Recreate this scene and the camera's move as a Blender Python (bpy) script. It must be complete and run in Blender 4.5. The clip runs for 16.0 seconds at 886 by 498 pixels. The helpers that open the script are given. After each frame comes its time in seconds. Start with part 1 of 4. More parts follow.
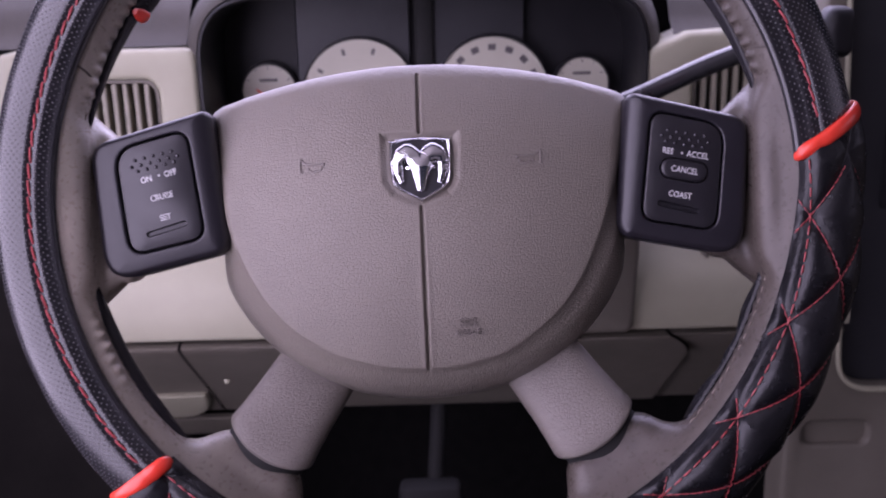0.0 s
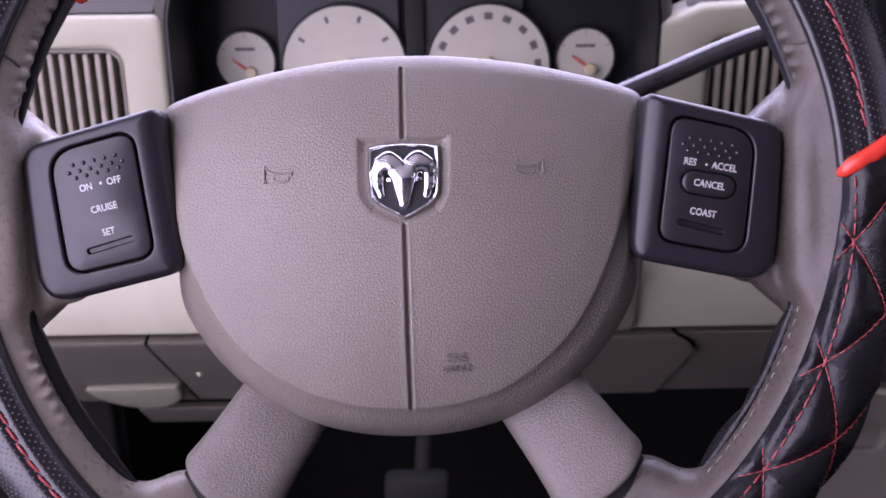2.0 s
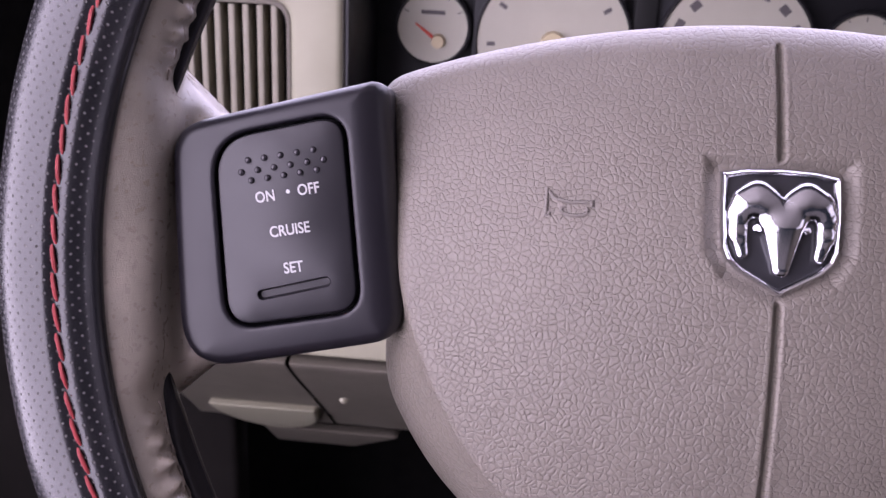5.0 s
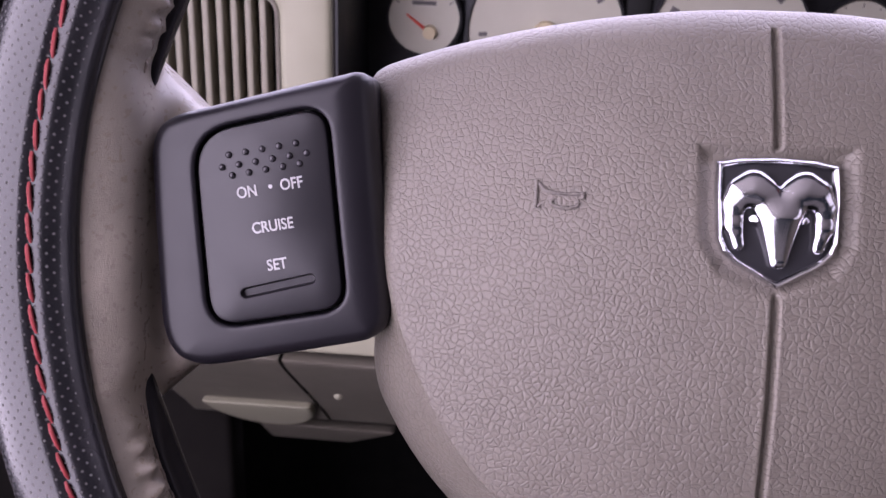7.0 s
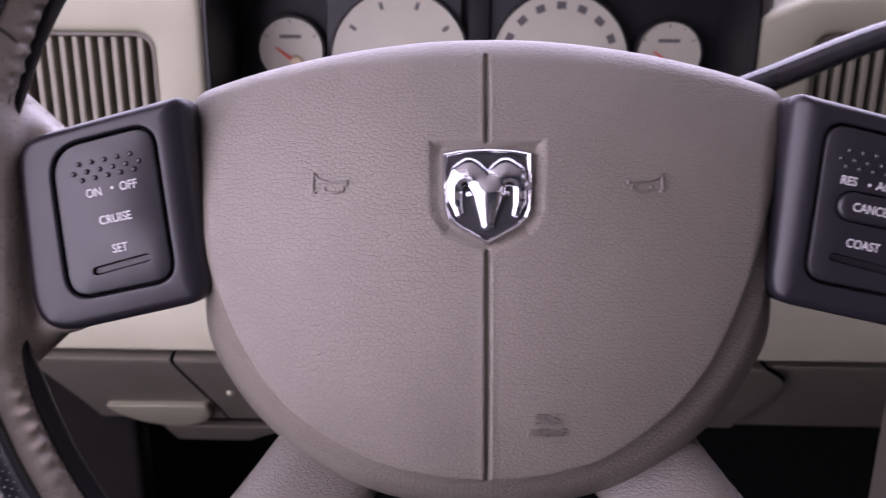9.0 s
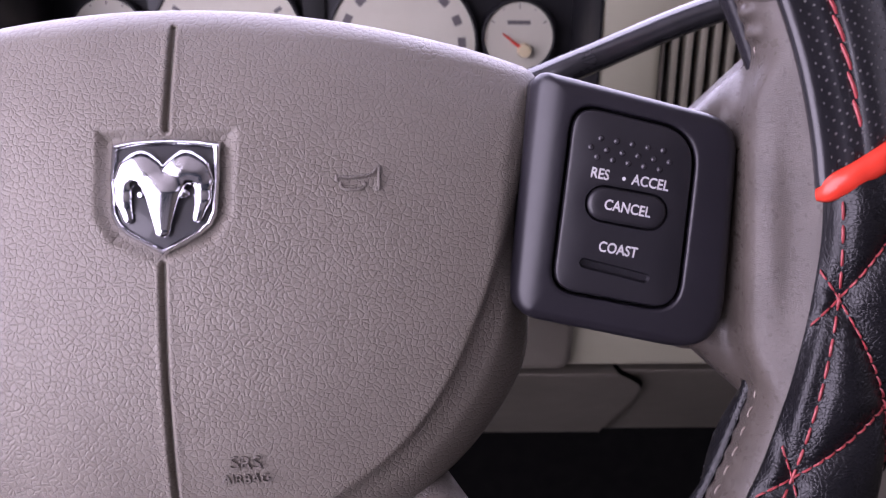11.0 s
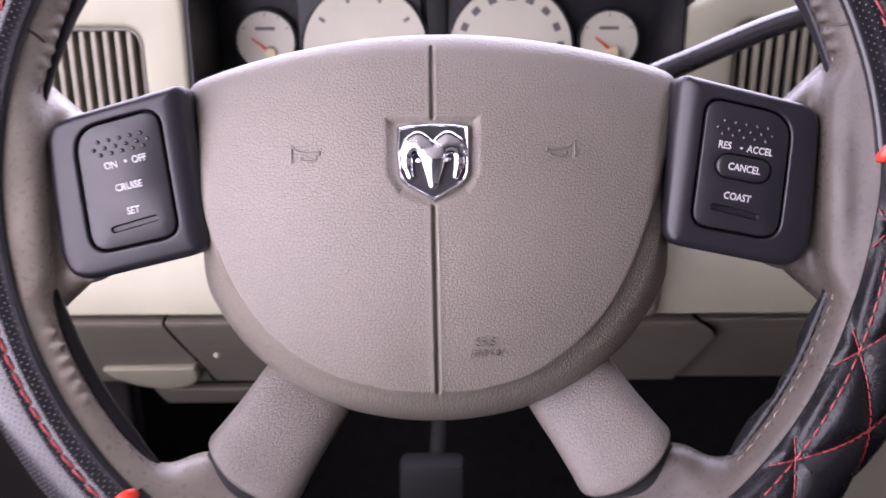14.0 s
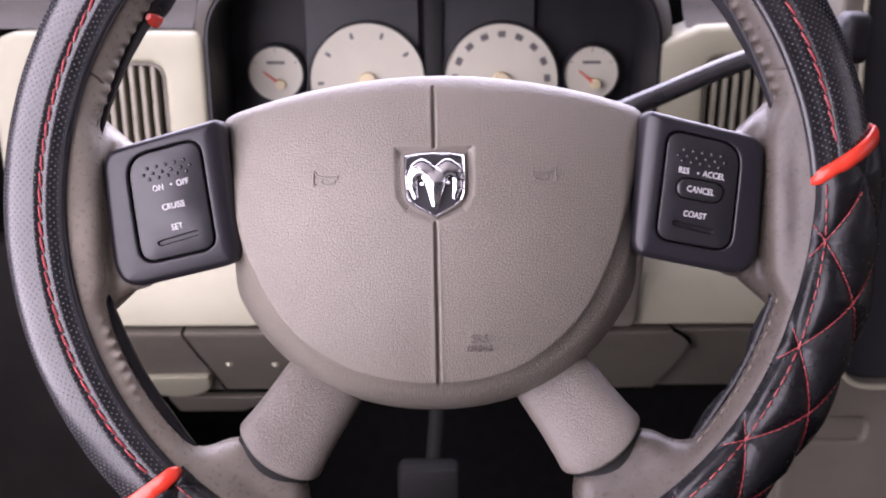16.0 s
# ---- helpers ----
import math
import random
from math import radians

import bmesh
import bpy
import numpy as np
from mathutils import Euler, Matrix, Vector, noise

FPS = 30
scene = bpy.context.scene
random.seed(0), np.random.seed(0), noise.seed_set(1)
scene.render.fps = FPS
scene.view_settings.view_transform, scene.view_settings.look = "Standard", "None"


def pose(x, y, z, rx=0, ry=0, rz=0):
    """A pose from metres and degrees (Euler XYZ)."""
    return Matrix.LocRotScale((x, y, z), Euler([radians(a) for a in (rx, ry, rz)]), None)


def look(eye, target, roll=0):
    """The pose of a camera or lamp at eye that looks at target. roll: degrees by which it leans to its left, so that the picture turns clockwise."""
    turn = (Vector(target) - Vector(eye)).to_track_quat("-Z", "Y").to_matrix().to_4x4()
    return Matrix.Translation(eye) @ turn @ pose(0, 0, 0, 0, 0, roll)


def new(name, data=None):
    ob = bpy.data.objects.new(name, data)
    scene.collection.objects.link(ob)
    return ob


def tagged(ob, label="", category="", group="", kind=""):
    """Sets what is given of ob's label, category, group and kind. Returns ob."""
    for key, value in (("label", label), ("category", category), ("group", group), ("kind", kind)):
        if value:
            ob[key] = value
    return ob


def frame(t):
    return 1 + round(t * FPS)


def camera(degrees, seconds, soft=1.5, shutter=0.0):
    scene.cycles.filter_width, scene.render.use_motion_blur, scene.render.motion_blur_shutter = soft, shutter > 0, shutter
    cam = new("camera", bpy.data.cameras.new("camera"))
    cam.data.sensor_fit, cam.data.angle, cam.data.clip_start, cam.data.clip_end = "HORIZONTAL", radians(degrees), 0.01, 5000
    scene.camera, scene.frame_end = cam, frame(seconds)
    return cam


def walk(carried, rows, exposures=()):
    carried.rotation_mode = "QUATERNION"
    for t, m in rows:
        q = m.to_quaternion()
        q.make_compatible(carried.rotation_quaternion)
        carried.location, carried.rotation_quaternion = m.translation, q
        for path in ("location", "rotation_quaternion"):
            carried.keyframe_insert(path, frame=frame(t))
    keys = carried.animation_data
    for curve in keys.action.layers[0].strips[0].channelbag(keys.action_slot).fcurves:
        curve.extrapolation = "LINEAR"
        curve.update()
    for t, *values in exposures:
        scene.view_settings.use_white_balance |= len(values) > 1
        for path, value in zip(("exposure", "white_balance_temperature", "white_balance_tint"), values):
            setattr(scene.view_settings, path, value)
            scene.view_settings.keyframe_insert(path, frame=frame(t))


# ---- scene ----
cam = camera(47.0, 16.0, 1.2, 0.5)
cam.data.dof.use_dof, cam.data.dof.focus_distance, cam.data.dof.aperture_fstop = True, 0.32, 25.0
ROWS = [
    (0.0, pose(0.0054, 0.0383, 0.8640, 73.33, 1.24, -0.87)),
    (0.5, pose(0.0101, 0.0602, 0.8648, 72.90, 0.18, -1.03)),
    (1.0, pose(0.0081, 0.0873, 0.8761, 71.86, 0.50, -1.29)),
    (1.5, pose(0.0102, 0.1121, 0.8754, 70.73, 0.69, -1.25)),
    (2.0, pose(0.0094, 0.1098, 0.8749, 70.43, 0.47, -1.03)),
    (2.5, pose(0.0093, 0.1076, 0.8771, 70.78, 0.42, -0.95)),
    (3.0, pose(0.0079, 0.1106, 0.8773, 70.84, 0.21, -0.66)),
    (3.5, pose(-0.0114, 0.1451, 0.8788, 71.10, -0.73, 1.79)),
    (4.0, pose(-0.0440, 0.2106, 0.8600, 71.09, -2.01, 4.68)),
    (4.5, pose(-0.0597, 0.2581, 0.8456, 69.72, -2.46, 6.21)),
    (7.0, pose(-0.0578, 0.2729, 0.8414, 68.93, -1.74, 5.96)),
    (7.5, pose(-0.0474, 0.2620, 0.8448, 69.18, -0.84, 5.02)),
    (8.0, pose(-0.0299, 0.2433, 0.8473, 69.73, -0.33, 3.05)),
    (8.5, pose(-0.0183, 0.2157, 0.8546, 69.94, -0.87, 2.43)),
    (9.0, pose(-0.0075, 0.1926, 0.8567, 70.40, -0.46, 1.42)),
    (9.5, pose(0.0255, 0.1910, 0.8564, 70.71, -0.41, 0.13)),
    (10.0, pose(0.0508, 0.2166, 0.8524, 70.47, -1.18, -1.69)),
    (12.5, pose(0.0688, 0.2527, 0.8396, 69.52, -0.20, -1.53)),
    (13.0, pose(0.0520, 0.2304, 0.8485, 69.43, -0.20, -1.50)),
    (13.5, pose(0.0326, 0.1705, 0.8569, 69.78, 0.26, 1.05)),
    (14.0, pose(0.0019, 0.1157, 0.8720, 69.55, 0.08, -0.28)),
    (14.5, pose(-0.0031, 0.0775, 0.8778, 69.93, 0.24, -0.44)),
    (15.0, pose(-0.0035, 0.0612, 0.8836, 69.95, 0.09, -0.39)),
    (15.5, pose(-0.0036, 0.0538, 0.8882, 70.47, -0.22, -0.49)),
    (16.0, pose(-0.0024, 0.0490, 0.8905, 70.85, -0.03, -0.73)),
]
EXPOSURES = [(0.0, -0.93, 6010, 47), (0.5, -0.74, 6005, 46), (1.0, -0.54, 6000, 45), (2.0, -0.58, 5960, 45), (4.5, -0.61, 6190, 41), (7.0, -0.77, 6250, 40),
             (9.0, -0.80, 6240, 40), (10.0, -0.65, 6190, 40), (12.5, -0.13, 6060, 38), (13.5, -0.22, 6260, 35), (14.0, -0.09, 6330, 34), (16.0, -0.15, 6470, 32)]
walk(cam, ROWS, EXPOSURES)

# ---------------------------------------------------------------- light
world = bpy.data.worlds.new("sky")
scene.world = world
world.use_nodes = True
wn = world.node_tree.nodes
sky = wn.new("ShaderNodeTexSky")
sky.sky_type, sky.sun_disc = "NISHITA", False
sky.sun_elevation, sky.sun_rotation = radians(40), radians(200)
wn["Background"].inputs["Strength"].default_value = 0.008
world.node_tree.links.new(sky.outputs["Color"], wn["Background"].inputs["Color"])


def window_light(name, at, target, width, height, watts, colour):
    data = bpy.data.lights.new(name, "AREA")
    data.shape, data.size, data.size_y, data.energy, data.color = "RECTANGLE", width, height, watts, colour
    ob = new(name, data)
    ob.matrix_world = look(at, target)
    return ob


window_light("windshield_daylight", (0.0, 0.985, 1.13), (0.0, 0.30, 0.42), 1.20, 0.66, 20.0, (0.84, 0.87, 1.0))
window_light("open_door_daylight", (-0.50, 0.12, 0.86), (0.0, 0.27, 0.77), 1.00, 0.94, 26.5, (0.95, 0.95, 1.0))
# Added light from behind left for sheen on the leather; its source is unseen.
window_light("rear_left_sheen_light", (-0.52, -0.90, 1.14), (0.0, 0.5, 0.77), 0.55, 0.30, 1.4, (0.97, 0.97, 1.0))
window_light("passenger_window_daylight", (1.20, 0.22, 1.12), (0.0, 0.45, 0.78), 0.85, 0.30, 1.5, (0.95, 0.95, 1.0))

# ---------------------------------------------------------------- materials


def material(name, colour, rough=0.5, metal=0.0, coat=0.0):
    m = bpy.data.materials.new(name)
    m.use_nodes = True
    b = m.node_tree.nodes["Principled BSDF"]
    b.inputs["Base Color"].default_value = (*colour, 1)
    b.inputs["Roughness"].default_value = rough
    b.inputs["Metallic"].default_value = metal
    b.inputs["Coat Weight"].default_value = coat
    return m


class Nodes:
    """Short hand for the node tree of one material."""

    def __init__(self, m):
        self.tree = m.node_tree
        self.bsdf = m.node_tree.nodes["Principled BSDF"]
        self.coord = self.tree.nodes.new("ShaderNodeTexCoord")

    def add(self, kind, **values):
        n = self.tree.nodes.new(kind)
        for key, value in values.items():
            n.inputs[key.replace("_", " ")].default_value = value
        return n

    def link(self, a, b):
        self.tree.links.new(a, b)

    def noise(self, scale, detail=3.0, rough=0.5, source="Object"):
        n = self.add("ShaderNodeTexNoise", Scale=scale, Detail=detail, Roughness=rough)
        self.link(self.coord.outputs[source], n.inputs["Vector"])
        return n.outputs["Fac"]

    def ramp(self, fac, stops, smooth=False):
        n = self.tree.nodes.new("ShaderNodeValToRGB")
        n.color_ramp.interpolation = "B_SPLINE" if smooth else "LINEAR"
        while len(n.color_ramp.elements) < len(stops):
            n.color_ramp.elements.new(0.5)
        for e, (at, c) in zip(n.color_ramp.elements, stops):
            e.position = at
            e.color = (*c, 1) if len(c) == 3 else c
        self.link(fac, n.inputs["Fac"])
        return n.outputs["Color"]

    def math(self, op, a, b=0.0, clamp=False):
        n = self.tree.nodes.new("ShaderNodeMath")
        n.operation, n.use_clamp = op, clamp
        for i, v in enumerate((a, b)):
            if isinstance(v, (int, float)):
                n.inputs[i].default_value = v
            else:
                self.link(v, n.inputs[i])
        return n.outputs[0]

    def bump(self, height, strength, distance, after=None):
        n = self.add("ShaderNodeBump", Strength=strength, Distance=distance)
        self.link(height, n.inputs["Height"])
        if after is not None:
            self.link(after, n.inputs["Normal"])
        return n.outputs["Normal"]

    def grain(self, scale, warp=0.25, flat=False):
        """Leather-like pebbles: warped cells parted by fine creases."""
        w = self.add("ShaderNodeTexNoise", Scale=scale * 0.5, Detail=2.0)
        self.link(self.coord.outputs["Object"], w.inputs["Vector"])
        mix = self.tree.nodes.new("ShaderNodeVectorMath")
        mix.operation = "MULTIPLY_ADD"
        self.link(w.outputs["Color"], mix.inputs[0])
        mix.inputs[1].default_value = (4 * warp / scale,) * 3
        self.link(self.coord.outputs["Object"], mix.inputs[2])
        v = self.tree.nodes.new("ShaderNodeTexVoronoi")
        v.feature = "DISTANCE_TO_EDGE"
        v.voronoi_dimensions = "2D" if flat else "3D"
        v.inputs["Scale"].default_value = scale
        self.link(mix.outputs[0], v.inputs["Vector"])
        return self.ramp(v.outputs["Distance"], [(0.0, (0, 0, 0)), (0.07, (0.5, 0.5, 0.5)), (0.18, (0.9, 0.9, 0.9)), (0.4, (1, 1, 1))], True)


def textured(name, low, high, rough, grain_scale=0.0, grain_depth=0.0, blotch=25.0, fine=900.0, fine_depth=0.00003, rough_span=0.1, flat=False, pebble=0.0, wave=0.0):
    """A moulded or leathery surface: blotchy colour, fine relief, and creased grain where a scale is given."""
    m = material(name, high, rough)
    n = Nodes(m)
    n.link(n.ramp(n.noise(blotch, 4.0, 0.6), [(0.3, low), (0.7, high)]), n.bsdf.inputs["Base Color"])
    r = n.math("MULTIPLY_ADD", n.noise(blotch * 6, 3.0), rough_span)
    n.tree.nodes[-1].inputs[2].default_value = rough - rough_span / 2
    n.link(r, n.bsdf.inputs["Roughness"])
    out = n.bump(n.noise(fine, 2.0), 0.6, fine_depth)
    if wave:
        out = n.bump(n.noise(wave, 3.0, 0.55), 1.0, 0.0005, out)
    if pebble:
        out = n.bump(n.noise(pebble, 2.0, 0.5), 1.0, 0.00006, out)
    if grain_scale:
        creases = n.grain(grain_scale, 0.30 if flat else 0.4, flat)
        if flat:
            out = n.bump(n.grain(grain_scale * 2.2, 0.3, True), 0.8, grain_depth * 0.35, out)
            # Shade of the creases, multiplied lightly into the base colour.
            crease_shade = n.tree.nodes.new("ShaderNodeMix")
            crease_shade.data_type, crease_shade.blend_type = "RGBA", "MULTIPLY"
            crease_shade.inputs[0].default_value = 0.12
            n.link(n.bsdf.inputs["Base Color"].links[0].from_socket, crease_shade.inputs[6])
            n.link(creases, crease_shade.inputs[7])
            n.link(crease_shade.outputs[2], n.bsdf.inputs["Base Color"])
        out = n.bump(creases, 0.9, grain_depth, out)
    n.link(out, n.bsdf.inputs["Normal"])
    return m


TAUPE = textured("taupe_grained_vinyl", (0.172, 0.153, 0.127), (0.199, 0.177, 0.147), 0.38, 600.0, 0.00017, 18.0, flat=True, pebble=420.0)
TAUPE.node_tree.nodes["Principled BSDF"].inputs["Specular IOR Level"].default_value = 0.5
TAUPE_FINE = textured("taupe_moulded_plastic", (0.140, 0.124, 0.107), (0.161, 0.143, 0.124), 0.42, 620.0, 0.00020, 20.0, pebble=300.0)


def lit_worn_leather():
    """Worn taupe leather, side light painted in: pale at the left arm, browner elsewhere."""
    m = textured("worn_taupe_leather_lit_left", (0.1, 0.1, 0.1), (0.2, 0.2, 0.2), 0.29, 1500.0, 0.00006, 70.0, 520.0, 0.00005, 0.14, wave=85.0)
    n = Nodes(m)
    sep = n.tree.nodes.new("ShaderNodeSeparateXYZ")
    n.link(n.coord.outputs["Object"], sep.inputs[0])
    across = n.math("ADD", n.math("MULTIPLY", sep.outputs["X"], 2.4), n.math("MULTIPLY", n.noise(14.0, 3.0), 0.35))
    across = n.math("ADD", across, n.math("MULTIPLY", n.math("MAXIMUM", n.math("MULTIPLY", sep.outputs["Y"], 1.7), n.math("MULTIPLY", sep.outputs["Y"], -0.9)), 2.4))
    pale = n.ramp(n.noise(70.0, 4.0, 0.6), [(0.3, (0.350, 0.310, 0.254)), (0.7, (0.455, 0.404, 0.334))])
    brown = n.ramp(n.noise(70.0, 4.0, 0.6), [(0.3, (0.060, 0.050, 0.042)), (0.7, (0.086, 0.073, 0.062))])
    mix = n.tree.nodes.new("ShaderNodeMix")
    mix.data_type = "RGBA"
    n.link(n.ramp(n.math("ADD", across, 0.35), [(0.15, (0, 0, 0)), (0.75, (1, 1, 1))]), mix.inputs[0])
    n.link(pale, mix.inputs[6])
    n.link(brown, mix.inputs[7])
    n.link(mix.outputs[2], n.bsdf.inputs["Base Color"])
    # The side painted as lit also gets the stronger shine.
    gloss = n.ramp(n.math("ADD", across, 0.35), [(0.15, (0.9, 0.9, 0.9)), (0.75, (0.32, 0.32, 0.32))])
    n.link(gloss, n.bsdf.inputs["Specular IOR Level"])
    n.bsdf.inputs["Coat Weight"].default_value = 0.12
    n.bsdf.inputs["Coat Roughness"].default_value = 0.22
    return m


RIM_LEATHER = lit_worn_leather()
POD_BLACK = textured("black_satin_plastic", (0.011, 0.010, 0.0135), (0.015, 0.0135, 0.018), 0.36, 0, 0, 40.0, 2500.0, 0.00002)
KEY_BLACK = textured("black_matt_rubber", (0.012, 0.0112, 0.0142), (0.016, 0.0148, 0.018), 0.36, 0, 0, 60.0, 3000.0, 0.00002)
QUILT = textured("black_quilted_leather", (0.005, 0.005, 0.006), (0.008, 0.008, 0.010), 0.26, 800.0, 0.00009, 40.0, pebble=650.0)
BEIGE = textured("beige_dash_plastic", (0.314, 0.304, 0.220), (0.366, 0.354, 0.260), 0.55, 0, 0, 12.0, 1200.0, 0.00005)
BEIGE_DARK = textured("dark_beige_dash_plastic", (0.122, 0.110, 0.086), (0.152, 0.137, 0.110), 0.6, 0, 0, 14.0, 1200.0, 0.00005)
SLAT = textured("olive_beige_slat_plastic", (0.22, 0.205, 0.155), (0.26, 0.24, 0.185), 0.5, 0, 0, 30.0, 1200.0, 0.00004)
TOP_BROWN = textured("dark_brown_grey_vinyl", (0.044, 0.039, 0.032), (0.060, 0.053, 0.044), 0.7, 500.0, 0.0002, 20.0)
STACK = textured("dark_grey_panel_plastic", (0.018, 0.019, 0.022), (0.026, 0.027, 0.031), 0.45, 0, 0, 20.0, 1500.0, 0.00003)
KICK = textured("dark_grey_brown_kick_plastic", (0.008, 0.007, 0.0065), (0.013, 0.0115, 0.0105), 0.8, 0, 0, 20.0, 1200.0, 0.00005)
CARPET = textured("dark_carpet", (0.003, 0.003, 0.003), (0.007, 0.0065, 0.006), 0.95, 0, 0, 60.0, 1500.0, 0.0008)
HEADLINER = textured("grey_cloth_lining", (0.34, 0.32, 0.30), (0.40, 0.38, 0.36), 0.95, 0, 0, 30.0, 2500.0, 0.0002)
GAP = material("dark_gap", (0.006, 0.006, 0.006), 0.8)
CHROME = material("polished_chrome", (0.76, 0.76, 0.79), 0.17, 1.0)
BADGE_BLACK = material("badge_black_lacquer", (0.024, 0.024, 0.028), 0.30, 0.0, 0.4)
RED_BAND = textured("glossy_red_leather", (0.62, 0.036, 0.018), (0.74, 0.055, 0.028), 0.25, 0, 0, 60.0, 700.0, 0.0001)
RED_THREAD = textured("red_thread", (0.27, 0.030, 0.034), (0.38, 0.055, 0.060), 0.42, 0, 0, 300.0, 4000.0, 0.0001)
TAN_THREAD = textured("taupe_thread", (0.16, 0.13, 0.11), (0.24, 0.20, 0.17), 0.6, 0, 0, 300.0, 4000.0, 0.0001)
CREASE = material("dark_leather_crease", (0.055, 0.046, 0.038), 0.7)
PRINT = material("white_print", (0.50, 0.50, 0.50), 0.6)
DOT_BLACK = material("black_grip_rubber", (0.030, 0.028, 0.033), 0.24)
DIAL = textured("ivory_dial_face", (0.46, 0.445, 0.36), (0.52, 0.505, 0.415), 0.5, 0, 0, 20.0, 1500.0, 0.00001)
DIAL_PRINT = material("dial_print", (0.11, 0.10, 0.10), 0.6)
NEEDLE = material("red_needle", (0.70, 0.06, 0.035), 0.4)
HUB = material("cream_needle_cap", (0.62, 0.53, 0.33), 0.45)
# Lifted from a deeper black for the haze a clear lens would reflect.
CLUSTER_BLACK = textured("black_cluster_plastic", (0.009, 0.009, 0.011), (0.014, 0.014, 0.016), 0.50, 0, 0, 20.0, 1500.0, 0.00003)
CLUSTER_BLACK.node_tree.nodes["Principled BSDF"].inputs["Specular IOR Level"].default_value = 0.3
LEVER = textured("grey_black_lever_enamel", (0.026, 0.026, 0.029), (0.038, 0.038, 0.042), 0.12, 0, 0, 50.0, 1500.0, 0.00001)


def perforated():
    """Black leather pricked with rows of small holes; the mesh carries its lengths in metres as UV."""
    m = material("black_perforated_leather", (0.02, 0.02, 0.023), 0.28)
    n = Nodes(m)
    sep = n.tree.nodes.new("ShaderNodeSeparateXYZ")
    n.link(n.coord.outputs["UV"], sep.inputs[0])
    pitch = 0.0034

    def dots(du, dv):
        parts = []
        for axis, shift in (("X", du), ("Y", dv)):
            a = n.math("ADD", n.math("DIVIDE", sep.outputs[axis], pitch), shift + 200.0)
            f = n.math("SUBTRACT", n.math("FRACT", a), 0.5)
            parts.append(n.math("MULTIPLY", f, f))
        return n.math("SQRT", n.math("ADD", *parts))

    d = n.math("MINIMUM", dots(0.0, 0.0), dots(0.5, 0.5))
    hole = n.ramp(d, [(0.075, (0, 0, 0)), (0.115, (1, 1, 1))])
    inside = n.math("MULTIPLY", n.math("GREATER_THAN", sep.outputs["Y"], -0.030), n.math("LESS_THAN", sep.outputs["Y"], 0.0425))
    hole = n.math("MAXIMUM", hole, n.math("SUBTRACT", 1.0, inside))
    base = n.ramp(n.noise(30.0), [(0.3, (0.010, 0.010, 0.012)), (0.7, (0.018, 0.017, 0.020))])
    mix = n.tree.nodes.new("ShaderNodeMix")
    mix.data_type = "RGBA"
    n.link(hole, mix.inputs[0])
    mix.inputs[6].default_value = (0.11, 0.106, 0.102, 1)
    n.link(base, mix.inputs[7])
    n.link(mix.outputs[2], n.bsdf.inputs["Base Color"])
    n.link(n.ramp(hole, [(0.0, (0.8, 0.8, 0.8)), (1.0, (0.27, 0.27, 0.27))]), n.bsdf.inputs["Roughness"])
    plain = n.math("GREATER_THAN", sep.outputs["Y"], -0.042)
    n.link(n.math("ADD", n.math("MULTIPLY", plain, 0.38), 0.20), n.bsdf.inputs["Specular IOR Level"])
    fine = n.bump(n.noise(900.0, 3.0), 0.5, 0.00004)
    n.link(n.bump(hole, 1.0, 0.0004, fine), n.bsdf.inputs["Normal"])
    return m


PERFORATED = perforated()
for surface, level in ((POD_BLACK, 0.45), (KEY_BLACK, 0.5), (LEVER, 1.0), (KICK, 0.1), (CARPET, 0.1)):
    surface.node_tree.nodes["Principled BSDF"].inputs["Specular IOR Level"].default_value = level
QUILT.node_tree.nodes["Principled BSDF"].inputs["Specular IOR Level"].default_value = 0.36

# ---------------------------------------------------------------- building tools


def mesh_of(name, verts, faces, mat, sharp=40.0):
    me = bpy.data.meshes.new(name)
    me.from_pydata([tuple(v) for v in verts], [], [tuple(f) for f in faces])
    me.update()
    me.shade_smooth()
    me.set_sharp_from_angle(angle=radians(sharp))
    me.materials.append(mat)
    return me


def thing(name, m, label, category, group="", kind=""):
    ob = new(name)
    ob.matrix_world = m
    ob.empty_display_size = 0.05
    return tagged(ob, label, category, group, kind)


def part(name, data, parent, label="", mat=None, sharp=40.0):
    """A mesh, or a bmesh with its material, as one object under its thing or part."""
    if isinstance(data, bmesh.types.BMesh):
        me = bpy.data.meshes.new(name)
        bmesh.ops.recalc_face_normals(data, faces=data.faces)
        data.to_mesh(me)
        data.free()
        me.shade_smooth()
        me.set_sharp_from_angle(angle=radians(sharp))
        me.materials.append(mat)
        data = me
    ob = new(name, data)
    ob.parent = parent
    return tagged(ob, label)


